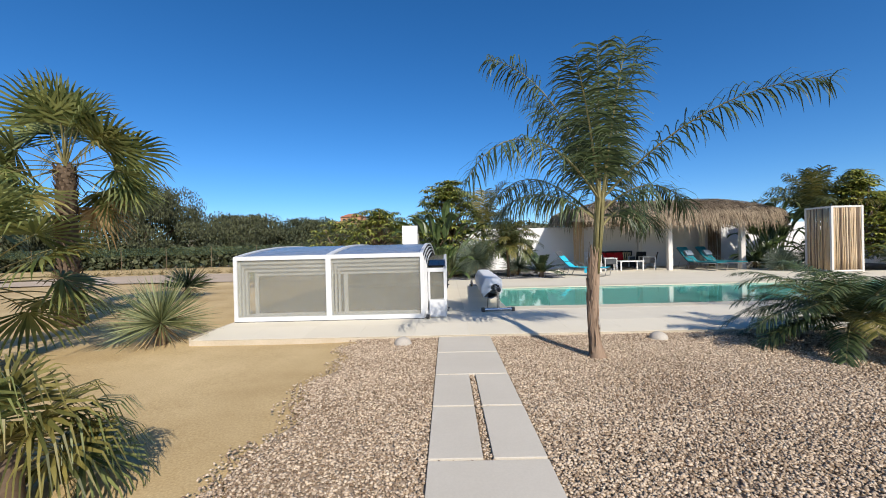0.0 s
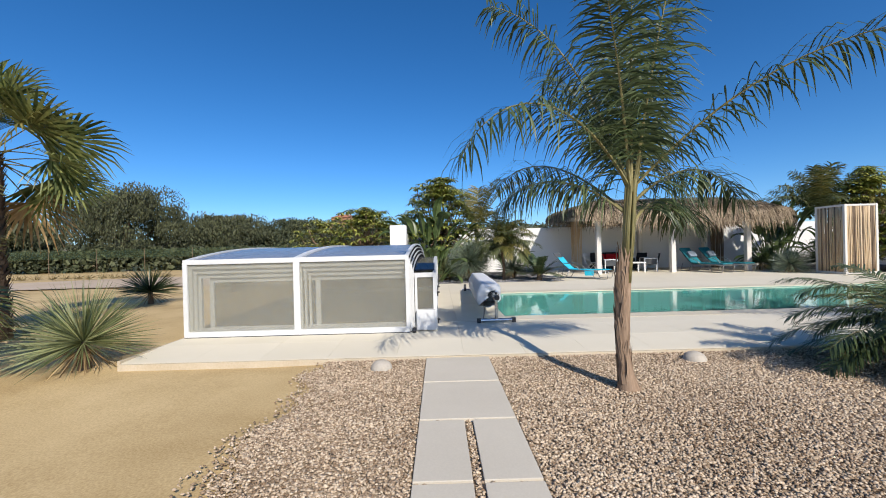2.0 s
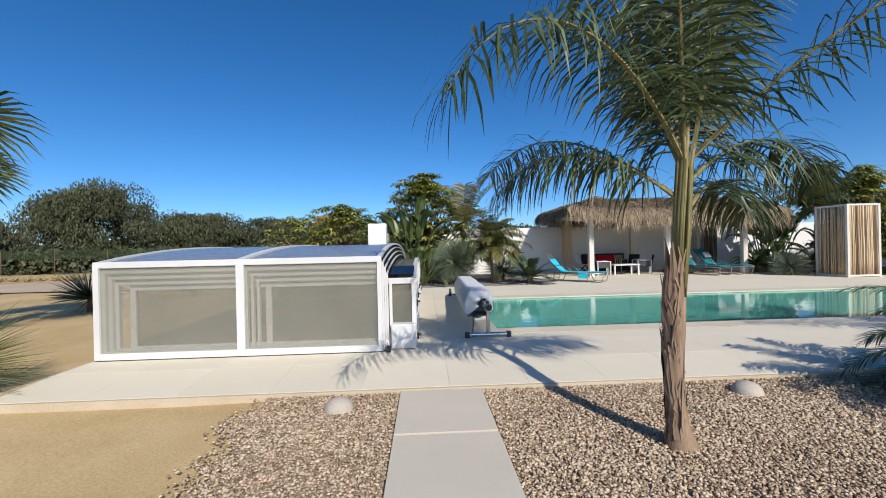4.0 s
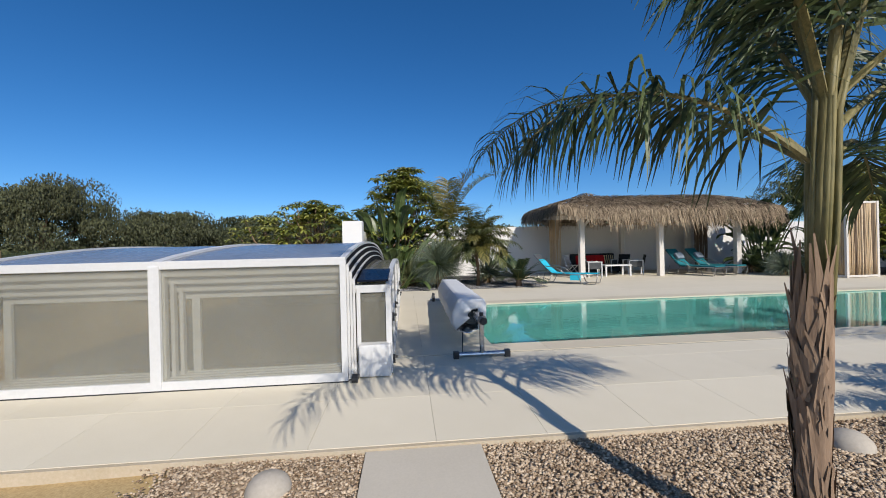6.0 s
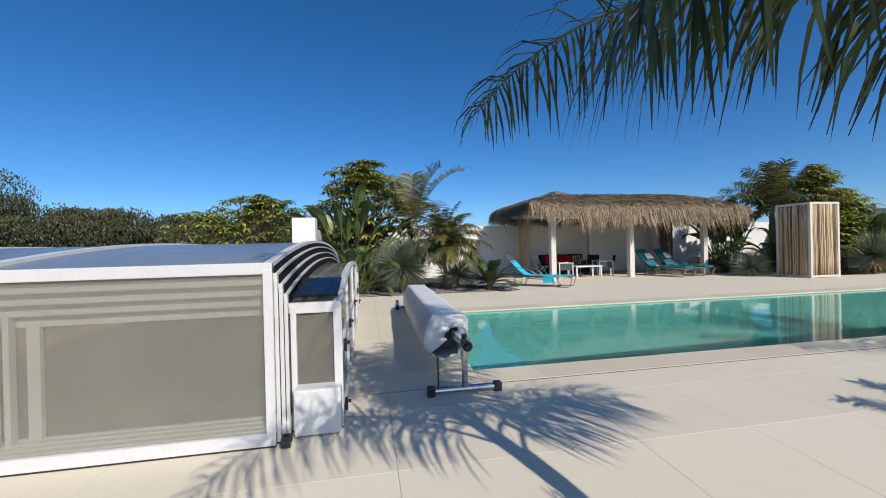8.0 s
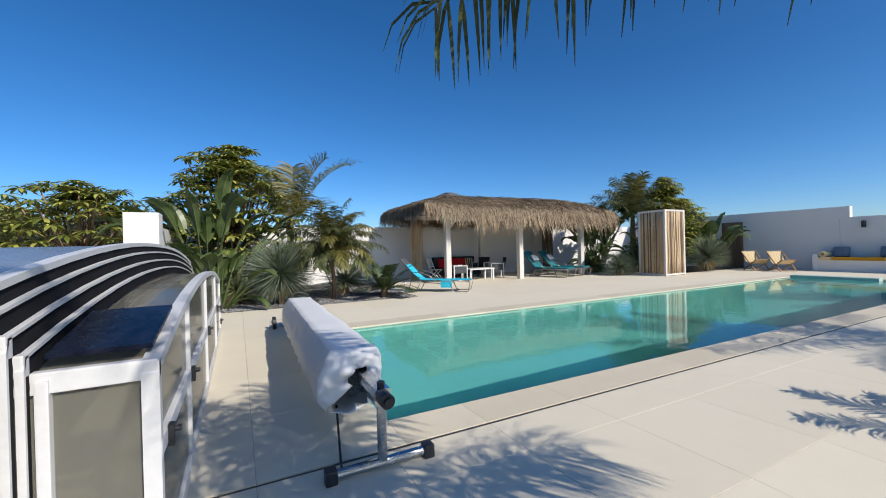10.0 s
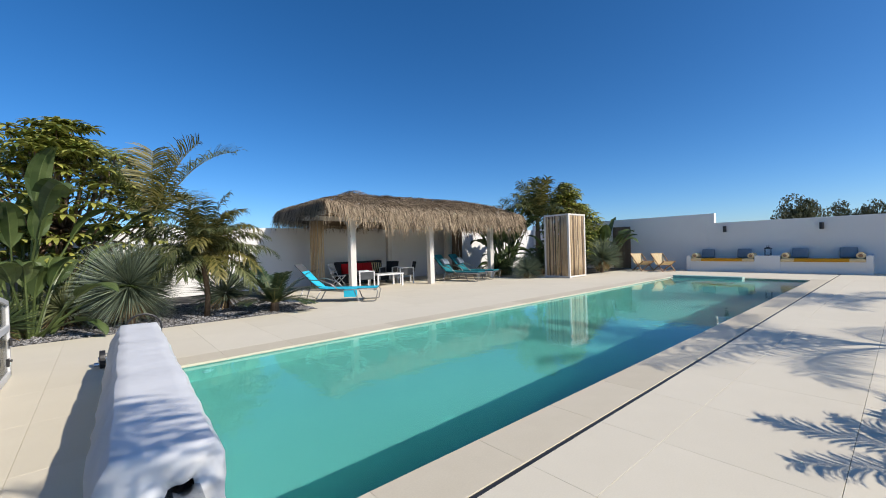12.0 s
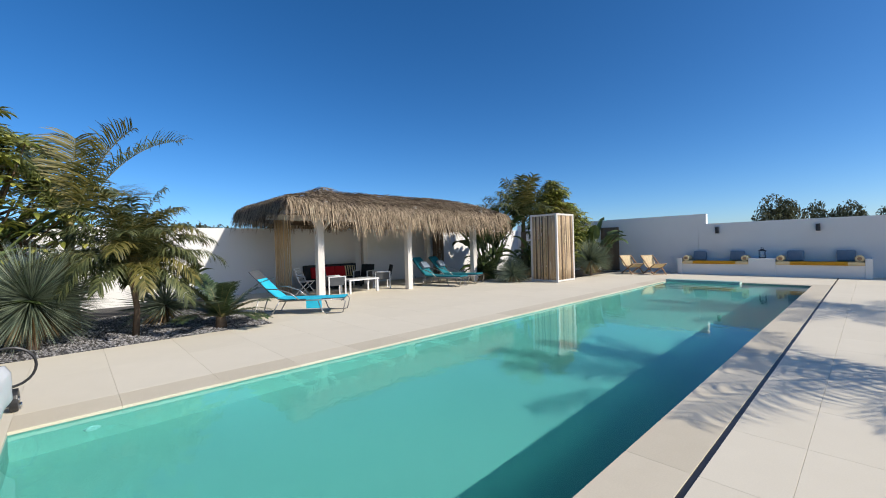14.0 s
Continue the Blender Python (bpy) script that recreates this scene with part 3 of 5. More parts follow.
edging = Geo()
edging.box(TX0, TY0 - 0.035, -0.12, TX1, TY0 + 0.005, LIP - 0.004)
edging.box(TX0 - 0.03, TY0, -0.12, TX0 + 0.01, TY1, TOP - 0.004)
tagged(part("terrace_edge", edging, "edge", terrace, "stained pale mortar edge of the terrace"))
part("drain_slot", Geo().box(1.5, 8.844, 0.05, PX1 + 0.3, 8.88, 0.073), "black", terrace, "narrow black drain slot")

# ---- pool ----
DEPTH = -0.62
pool = thing("pool", "long rectangular turquoise swimming pool with corner steps", "pool", (10.3, 11.26, 0), kind="structure")
shell = Geo()
shell.box(PX0 - 0.15, PY0 - 0.15, DEPTH - 0.15, PX1 + 0.15, PY1 + 0.15, DEPTH)
part("pool_floor", shell, "plaster", pool)
for a, b, c, d in ((PX0 - 0.15, PY0 - 0.15, PX1 + 0.15, PY0), (PX0 - 0.15, PY1, PX1 + 0.15, PY1 + 0.15), (PX0 - 0.15, PY0, PX0, PY1), (PX1, PY0, PX1 + 0.15, PY1)):
    part("pool_wall", Geo().box(a, b, DEPTH, c, d, 0.048), "plaster", pool)
for i in range(5):
    part("pool_step", Geo().box(PX1 - 0.34 * (5 - i), PY1 - 2.2, DEPTH, PX1 - 0.34 * (4 - i), PY1, DEPTH + 0.15 * (i + 1)), "plaster", pool, bevel=0.01)
for x in (2.55, 6.6, 10.7, 14.8):
    part("inlet", Geo().tube([(x, PY1 + 0.01, -0.3), (x, PY1 - 0.025, -0.3)], [0.075, 0.05], 14), "white_metal", pool, "round white inlet nozzle")
wg = Geo().add([(PX0, PY0, WATER), (PX1, PY0, WATER), (PX1, PY1, WATER), (PX0, PY1, WATER)], [(0, 1, 2, 3)])
pool_water = tagged(part("water", wg, "water"), "clear still turquoise pool water", "water", kind="structure")
pool_water.visible_shadow = False

# ---- planting beds ----
tagged(part("planting_bed", Geo().box(-3.2, 16.5, 0.0, 5.46, TY1 - 0.01, 0.075), "dark_bed"), "bed of dark grey gravel along the white wall", "planting bed", kind="structure")
tagged(part("planting_bed", Geo().box(17.3, 16.5, 0.0, TX1 - 0.01, TY1 - 0.01, 0.075), "dark_bed"), "shaded bed of dark gravel in the walled corner", "planting bed", kind="structure")
pebbles("bed_gravel", "dark_pebble", "loose dark grey gravel under the plants", -0.5, 5.44, 16.52, 20.5, 0.078, 16000, 0.022, 5)

# ---- walls ----
WN, WE = TY1, TX1
tagged(part("wall_north", Geo().box(-0.6, WN, -0.3, WE + 0.25, WN + 0.25, 2.36), "white_wall", bevel=0.01), "white rendered garden wall behind the gazebo", "wall", kind="structure")
east = thing("wall_east", "white rendered garden wall with a stepped top", "wall", (WE, 10, 0), kind="structure")
part("high_wall", Geo().box(WE, 13.2, -0.3, WE + 0.25, WN, 2.63), "white_wall", east, bevel=0.01)
part("low_wall", Geo().box(WE + 0.003, -6.0, -0.3, WE + 0.25, 13.197, 2.2), "white_wall", east, bevel=0.01)
part("pier", Geo().box(WE - 0.003, 12.9, 2.15, WE + 0.253, 13.25, 2.63), "white_wall", east, bevel=0.01)

pillar = thing("wall_end", "white rendered end of a low garden wall", "wall", (-0.7, 16.4, 0), kind="structure")
part("pier", Geo().box(-1.06, 16.4, 0.0, -0.46, 16.9, 2.31), "white_wall", pillar, bevel=0.01)
part("low_wall", Geo().box(-1.0, 16.9, 0.0, -0.55, WN, 2.05), "white_wall", pillar, bevel=0.01)


# ---- sliding pool enclosure ----
def profile(i):
    """The outline of the i-th shell across the pool: up the near side, over the arch, down the far side."""
    y0, y1, h = 8.0 + 0.052 * i, 14.5 - 0.075 * i, 1.335 - 0.0775 * i
    pts = [(y0, 0.10 + 0.01 * i), (y0, h * 0.5), (y0, h - 0.05), (y0 + 0.02, h)]
    for k in range(1, 15):
        s = k / 15
        pts.append((y0 + (y1 - y0) * s, h - 0.05 * s + 0.235 * (1 - abs(2 * s - 1) ** 2.2)))
    return pts + [(y1 - 0.02, h - 0.05), (y1, h - 0.10), (y1, h * 0.5), (y1, 0.10 + 0.01 * i)]


def hoop(x, i, wide, deep, grow=0.0):
    pts = profile(i)
    path = []
    for k, (y, z) in enumerate(pts):
        a, b = pts[max(k - 1, 0)], pts[min(k + 1, len(pts) - 1)]
        d = Vector((0, b[0] - a[0], b[1] - a[1])).normalized()
        path.append(((x, y, z), (1, 0, 0), (0, -d.z, d.y)))
    return Geo().sweep([(-wide / 2, -deep), (wide / 2, -deep), (wide / 2, grow), (-wide / 2, grow)], path)


enclosure = thing("pool_enclosure", "telescopic white pool enclosure with milky panes, pushed together", "pool enclosure", (-1.4, 11.2, TOP))
END = 0.70
for i in range(5):
    xa, xb = TX0 + 0.03 + (0.045 * i if i < 4 else 0.31), (0.262 + 0.022 * i if i < 4 else END)
    pr = profile(i)
    module = part("shell_frame", hoop(xb - 0.03 if i in (0, 4) else xb - 0.012, i, 0.06 if i in (0, 4) else 0.024, 0.03 if i == 0 else (0.014 if i < 4 else 0.05)), "white_metal", enclosure, "white aluminium arch", smooth=False)
    part("arch", hoop(xa + 0.035, i, 0.07, 0.055), "white_metal", module)
    mids = (-1.55 + 0.055 * i,) if i < 4 else (-1.27,)
    for xm in mids:
        part("arch", hoop(xm, i, (0.10, 0.035, 0.035, 0.035, 0.075)[i], 0.05, 0.004), "white_metal", module)
    y0, y1, h = pr[0][0], pr[-1][0], pr[3][1]
    part("bottom_rail", Geo().box(xa, y0 + 0.002, TOP + 0.012, xb, y0 + 0.055, 0.175 + 0.01 * i), "white_metal", module, bevel=0.006)
    part("bottom_rail", Geo().box(xa, y1 - 0.055, TOP + 0.012, xb, y1 - 0.002, 0.175 + 0.01 * i), "white_metal", module, bevel=0.006)
    part("eaves_rail", Geo().box(xa, y0 + 0.003, h - 0.075, xb, y0 + 0.05, h + 0.004), "white_metal", module, bevel=0.008)
    part("eaves_rail", Geo().box(xa, y1 - 0.05, h - 0.14, xb, y1 - 0.003, h - 0.052), "white_metal", module, bevel=0.008)
    part("track", Geo().box(xa, y0 + 0.005, TOP, xb, y0 + 0.05, TOP + 0.012), "black", module)
    if i in (0, 4):
        bays = [xa, *mids, xb]
        for a, b in zip(bays, bays[1:]):
            part("side_pane", Geo().box(a + 0.03, y0 + 0.026, 0.15, b - 0.03, y0 + 0.032, h - 0.05), "side_pane" if i == 0 else "end_pane", module, "milky plastic pane")
            part("side_pane", Geo().box(a + 0.03, y1 - 0.032, 0.15, b - 0.03, y1 - 0.026, h - 0.12), "side_pane" if i == 0 else "end_pane", module)
            pane, top = Geo(), pr[3:-3]
            for k, (y, z) in enumerate(top):
                pane.v += [(a + 0.03, y, z - 0.02), (b - 0.03, y, z - 0.02)]
            pane.f = [(2 * k, 2 * k + 1, 2 * k + 3, 2 * k + 2) for k in range(len(top) - 1)]
            pane.m = [0] * len(pane.f)
            part("roof_pane", pane, "roof_pane" if i == 0 else "end_pane", module, "curved smoky roof pane", smooth=True)
    if i < 4:
        # black brush seal between this shell and the next
        nxt = profile(i + 1)
        seal = Geo()
        for (ya, za), (yb, zb) in zip(pr, nxt):
            seal.v += [(xb - 0.012, ya + (yb - ya) * (0.3 if i == 0 else 0.15), za + (zb - za) * (0.35 if i == 0 else 0.18)), (xb - 0.004, yb, zb - 0.004)]
        seal.f = [(2 * k, 2 * k + 1, 2 * k + 3, 2 * k + 2) for k in range(len(pr) - 1)]
        seal.m = [0] * len(seal.f)
        part("brush_seal", seal, "rubber", module, "black brush seal")

# end wall of the smallest shell, facing the pool
pr = profile(4)


def arch_z(y):
    for (ya, za), (yb, zb) in zip(pr, pr[1:]):
        if ya <= y <= yb and yb > ya:
            return za + (zb - za) * (y - ya) / (yb - ya)
    return pr[3][1]


xe = END - 0.005
end_wall = part("end_wall", Geo().box(xe - 0.045, pr[0][0], TOP + 0.01, xe + 0.005, pr[-1][0], TOP + 0.075), "white_metal", enclosure, "white framed end wall of smoky panes", bevel=0.006)
mull = [pr[0][0] + 0.03, 9.35, 10.95, 12.75, pr[-1][0] - 0.03]
for y in mull:
    part("mullion", Geo().box(xe - 0.04, y - 0.022, TOP + 0.07, xe + 0.004, y + 0.022, arch_z(y) - 0.02), "white_metal", end_wall, bevel=0.005)
part("mid_rail", Geo().box(xe - 0.042, pr[0][0] + 0.01, 0.63, xe + 0.007, pr[-1][0] - 0.01, 0.70), "white_metal", end_wall, bevel=0.006)
for a, b in zip(mull, mull[1:]):
    g = Geo()
    n = 6
    for k in range(n + 1):
        y = a + (b - a) * k / n
        g.v += [(xe - 0.02, y, 0.70), (xe - 0.02, y, arch_z(y) - 0.03)]
    g.f = [(2 * k, 2 * k + 2, 2 * k + 3, 2 * k + 1) for k in range(n)]
    g.m = [0] * n
    part("pane", g, "end_pane", end_wall)
    part("pane", Geo().box(xe - 0.023, a, TOP + 0.07, xe - 0.018, b, 0.64), "end_pane", end_wall)
for y, z in ((8.38, 0.66), (9.35, 0.66), (10.95, 0.66), (12.75, 0.66), (13.9, 0.30), (8.36, 0.2), (14.12, 0.5)):
    part("latch", Geo().box(xe + 0.005, y - 0.025, z - 0.045, xe + 0.03, y + 0.025, z + 0.045).tube([(xe + 0.02, y, z + 0.02), (xe + 0.055, y, z + 0.02)], 0.014, 8), "black", end_wall, "black latch", bevel=0.004)
part("solar_panel", Geo().box(0.34, 8.28, 0, 0.67, 8.86, 0.02, Matrix.Translation((0, 8.28, 1.06)) @ Matrix.Rotation(radians(9), 4, "X") @ Matrix.Translation((0, -8.28, 0))), "solar", enclosure, "glossy black solar panel", bevel=0.004)
part("motor_box", Geo().box(0.36, 8.10, TOP + 0.01, 0.69, 8.26, 0.42), "white_metal", enclosure, "white motor housing", bevel=0.02)
part("side_post", Geo().box(0.335, 8.20, 0.1, 0.375, 8.25, 1.0), "white_metal", enclosure, bevel=0.006)
part("corner_castor", Geo().tube([(0.30, 7.98, 0.115), (0.36, 7.98, 0.115)], 0.035, 12).tube([(0.30, 8.03, 0.125), (0.36, 8.03, 0.125)], 0.03, 12), "black", enclosure, "black rubber castor")

# ---- pool cover roller ----
roller = thing("cover_roller", "pool cover roller under a white tarpaulin", "pool roller", (1.74, 11.3, TOP))
RX, RZ = 1.75, 0.535
part("foot", Geo().tube([(1.44, 8.66, 0.125), (2.05, 8.66, 0.125)], 0.03, 14), "steel", roller, "polished steel tube", smooth=False)
for x in (1.40, 2.02):
    part("end_cap", Geo().box(x, 8.622, TOP, x + 0.07, 8.698, 0.165), "black", roller, "black rubber end cap", bevel=0.012)
part("upright", Geo().tube([(RX, 8.66, 0.14), (RX, 8.66, RZ - 0.02)], 0.03, 14), "steel", roller)
hub = part("hub", Geo().tube([(RX, 8.53, RZ), (RX, 8.62, RZ)], 0.045, 16).tube([(RX, 8.50, RZ), (RX, 8.535, RZ)], 0.028, 14), "black", roller, "black plastic hub")
part("knob", Geo().tube([(RX, 8.66, RZ + 0.02), (RX, 8.66, RZ + 0.085)], [0.022, 0.026], 10), "black", hub)
part("axle", Geo().sweep([(-0.045, -0.05), (0.045, -0.05), (0.055, 0.0), (0.045, 0.05), (-0.045, 0.05), (-0.055, 0.0)], [((RX, 8.62, RZ), (1, 0, 0), (0, 0, 1)), ((RX + 0.13, 13.9, RZ - 0.06), (1, 0, 0), (0, 0, 1))]), "steel", roller, "grey aluminium axle")
part("rolled_blanket", Geo().tube([(RX - 0.03, 9.16, RZ - 0.02), (RX + 0.08, 13.3, RZ - 0.06)], 0.13, 20), "solar_blanket", roller, "rolled dark bubble blanket")
g = Geo().tube([(RX, 13.86, 0.1), (RX, 13.86, RZ)], 0.03, 12)
part("upright", g, "steel", roller)
part("foot", Geo().tube([(1.44, 13.86, 0.125), (2.05, 13.86, 0.125)], 0.025, 12), "steel", roller)
for x in (1.52, 2.0):
    wheel = part("wheel", Geo().tube([(x - 0.03, 13.82, TOP + 0.11), (x + 0.03, 13.82, TOP + 0.11)], 0.11, 20), "black", roller, "black rubber wheel", bevel=0.012)
    part("wheel_hub", Geo().tube([(x - 0.04, 13.82, TOP + 0.11), (x + 0.04, 13.82, TOP + 0.11)], 0.035, 10), "steel", wheel)
part("hand_wheel", Geo().tube([(RX + 0.2 + 0.2 * math.cos(a * math.pi / 12), 14.02, RZ - 0.06 + 0.2 * math.sin(a * math.pi / 12)) for a in range(25)], 0.014, 6, cap=False), "black", roller, "black rubber hand wheel")
tarp = Geo()
SECTION = [(-0.165, 0.205), (0.165, 0.19), (0.20, 0.13), (0.205, -0.10), (0.12, -0.20), (-0.05, -0.235), (-0.20, -0.225), (-0.275, -0.14), (-0.265, 0.0), (-0.20, 0.15)]
SUB, N_Y, TY_A, TY_B = 5, 110, 9.10, 13.05
N_A = len(SECTION) * SUB
for j in range(N_Y + 1):
    y = TY_A + (TY_B - TY_A) * j / N_Y
    for k in range(N_A):
        (xa, za), (xb, zb) = SECTION[k // SUB], SECTION[(k // SUB + 1) % len(SECTION)]
        u = (k % SUB) / SUB
        x, z = xa + (xb - xa) * u, za + (zb - za) * u
        slack = 0.35 + 0.65 * min(1.0, max(0.0, 0.5 - z * 2.2))
        crease = 0.020 * noise.noise((x * 3, z * 5 + y * 1.1, y * 1.9)) - 0.030 * abs(noise.noise((x * 4 + z * 3, z * 4 - y * 2.3, 4.0))) + 0.012 * abs(noise.noise((x * 9, z * 8 + y * 5.0, 9.0)))
        grow = 1 + crease * slack / 0.2
        tarp.v.append((RX - 0.045 + 0.036 * (y - TY_A) + x * grow, y + 0.01 * noise.noise((x * 8, z * 8, 2)), RZ - 0.012 * (y - TY_A) + z * grow))
for j in range(N_Y):
    for k in range(N_A):
        p, q = j * N_A + k, j * N_A + (k + 1) % N_A
        tarp.f.append((p, q, q + N_A, p + N_A))
# the near end: a flap folded down over the end of the roll, drawn up round the axle
flap = [k for k in range(N_A) if not 4.2 * SUB < k < 6.1 * SUB]
rows, old = 5, flap
for r in range(1, rows + 1):
    n0 = len(tarp.v)
    for k in flap:
        x, y, z = tarp.v[k]
        ang = math.atan2(x - RX, z - RZ)
        stop = 0.27 + 0.05 * math.sin(3 * ang + 0.8)
        q = 1 - (1 - stop) * r / rows
        tarp.v.append((RX + (x - RX) * q, TY_A - 0.025 * min(1, r * 0.6) - 0.018 * math.sin(5 * ang + 1.3) * r / rows, RZ + 0.01 + (z - RZ) * q))
    new_row = list(range(n0, n0 + len(flap)))
    for i, k in enumerate(flap):
        j = (i + 1) % len(flap)
        if (flap[j] - k) % N_A == 1:
            tarp.f.append((old[j], old[i], new_row[i], new_row[j]))
    old = new_row
tarp.m = [0] * len(tarp.f)
cloth = part("tarpaulin", tarp, "tarp", roller, "creased white tarpaulin wrapped round the roll", smooth=True)
solid = cloth.modifiers.new("thickness", "SOLIDIFY")
solid.thickness = 0.006
part("strap", Geo().tube([(1.60, 9.25, 0.30), (1.57, 9.05, 0.16), (1.53, 8.82, 0.09), (1.52, 8.7, 0.088)], 0.008, 6), "black", roller, "black strap")


# ---- shower cabin ----
shower = thing("shower_cabin", "outdoor shower cabin of dry canes in a whitewashed frame", "shower cabin", (16.2, 16.6, TOP))
SX, SY, SW, SD, SH = 15.6, 16.0, 1.24, 1.16, 2.66
for x in (SX, SX + SW - 0.08):
    for y in (SY, SY + SD - 0.08):
        part("corner_post", Geo().box(x, y, TOP, x + 0.08, y + 0.08, SH), "white_wood", shower, bevel=0.006)
for z in (TOP + 0.02, SH - 0.07):
    for y in (SY + 0.005, SY + SD - 0.075):
        part("rail", Geo().box(SX + 0.08, y, z, SX + SW - 0.08, y + 0.07, z + 0.068), "white_wood", shower, bevel=0.006)
    for x in (SX + 0.005, SX + SW - 0.075):
        part("rail", Geo().box(x, SY + 0.08, z, x + 0.07, SY + SD - 0.08, z + 0.068), "white_wood", shower, bevel=0.006)


def cane(x, y, z0, z1, r, rng):
    pts = [(x + rng.uniform(-0.008, 0.008), y + rng.uniform(-0.008, 0.008), z0 + (z1 - z0) * k / 5) for k in range(6)]
    return Geo().tube(pts, [r * rng.uniform(0.9, 1.12) for _ in range(6)], 7)


rng = random.Random(11)
for face in range(3):
    u = 0.09
    span = SW if face == 0 else SD
    while u < span - 0.09:
        r = rng.uniform(0.013, 0.026)
        u += r
        x, y = (SX + u, SY + 0.035) if face == 0 else ((SX + 0.035, SY + u) if face == 1 else (SX + SW - 0.035, SY + u))
        # about a quarter of the canes are dark, imitating shaded gaps between them
        part("cane", cane(x, y, TOP + 0.085, SH - 0.07, r, rng), "bamboo" if rng.random() > 0.26 else "dark_wood", shower, smooth=True)
        u += r + rng.uniform(0.0, 0.02)


# ---- thatched gazebo ----
gazebo = thing("gazebo", "open gazebo of whitewashed posts under a shaggy straw thatch", "gazebo", (11.1, 20.6, TOP))
GX = (7.82, 11.13, 14.5)
GY0, GY1 = 19.2, 22.1
for y in (GY0, GY1):
    for x in GX:
        part("post", Geo().box(x - 0.1, y - 0.1, TOP, x + 0.1, y + 0.1, 2.62), "white_wood", gazebo, bevel=0.012)
    part("beam", Geo().box(GX[0] - 0.5, y - 0.07, 2.62, GX[-1] + 0.5, y + 0.07, 2.80), "white_wood", gazebo, bevel=0.01)
for x in GX:
    part("beam", Geo().box(x - 0.06, GY0 - 0.5, 2.80, x + 0.06, GY1 + 0.4, 2.94), "white_wood", gazebo, bevel=0.01)
for x, hand in ((GX[0], 1), (GX[1], -1), (GX[1], 1), (GX[2], -1)):
    part("brace", Geo().tube([(x + hand * 0.05, GY0, 2.08), (x + hand * 0.55, GY0, 2.64)], 0.05, 6), "white_wood", gazebo)
for x in (GX[0], GX[2]):
    part("brace", Geo().tube([(x, GY0 + 0.06, 2.08), (x, GY0 + 0.56, 2.66)], 0.05, 6), "white_wood", gazebo)
# hipped thatch
EX0, EX1, EY0, EY1, EZ = 6.55, 15.85, 18.35, 22.75, 2.62
RX0, RX1, RYM, RTOP = 8.55, 14.2, 20.5, 3.50


def roof_z(x, y):
    """The thatch's upper surface: steep at the eaves, flatter by the ridge."""
    u = min((x - EX0) / (RX0 - EX0), (EX1 - x) / (EX1 - RX1), (y - EY0) / (RYM - EY0), (EY1 - y) / (EY1 - RYM))
    u = max(0.0, min(1.0, u))
    low = EZ + 0.26 * max(0.0, 1 - (x - EX0) / 1.3)
    return low + (RTOP - low) * u ** 0.62 + 0.13 * math.exp(-(((x - 8.6) / 0.4) ** 2 + ((y - RYM) / 0.5) ** 2))


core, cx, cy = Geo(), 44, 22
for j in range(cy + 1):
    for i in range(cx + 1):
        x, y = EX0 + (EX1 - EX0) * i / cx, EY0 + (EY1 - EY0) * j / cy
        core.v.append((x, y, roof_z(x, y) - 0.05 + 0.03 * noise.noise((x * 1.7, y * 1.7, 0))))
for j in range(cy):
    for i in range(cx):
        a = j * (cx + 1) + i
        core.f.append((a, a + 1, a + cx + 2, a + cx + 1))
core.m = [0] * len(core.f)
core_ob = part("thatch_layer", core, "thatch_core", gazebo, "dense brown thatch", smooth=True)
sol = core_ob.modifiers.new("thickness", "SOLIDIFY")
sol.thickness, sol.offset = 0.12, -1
rng = random.Random(5)
straw = Geo()


def straws(x, y, out, length, lift, hang):
    """One tuft of three straws that lies down the slope and hangs over the eave."""
    for _ in range(3):
        dx, dy = out
        a = rng.uniform(-0.35, 0.35)
        ox, oy = dx * math.cos(a) - dy * math.sin(a), dx * math.sin(a) + dy * math.cos(a)
        p = Vector((x + rng.uniform(-0.06, 0.06), y + rng.uniform(-0.06, 0.06), 0))
        pts = []
        fall = 0.0
        last = Vector((min(max(p.x, EX0 + 0.01), EX1 - 0.01), min(max(p.y, EY0 + 0.01), EY1 - 0.01), 0))
        for k in range(4):
            s = length * k / 3
            q = p + Vector((ox, oy, 0)) * s * 0.8
            inside = EX0 < q.x < EX1 and EY0 < q.y < EY1
            if inside:
                zz = roof_z(q.x, q.y) + lift * (0.3 + 0.7 * k / 3)
                last = q.copy()
            else:
                fall += length / 3
                q = Vector((last.x, last.y, 0)) + Vector((ox, oy, 0)) * (0.05 + 0.30 * fall)
                zz = roof_z(last.x, last.y) + lift - fall * hang
            pts.append(Vector((q.x, q.y, zz)))
        w = rng.uniform(0.007, 0.022)
        side = Vector((-oy, ox, rng.uniform(-0.4, 0.4))).normalized()
        straw.strip(pts, [w, w, w * 0.8, 0.002], [side] * 4)


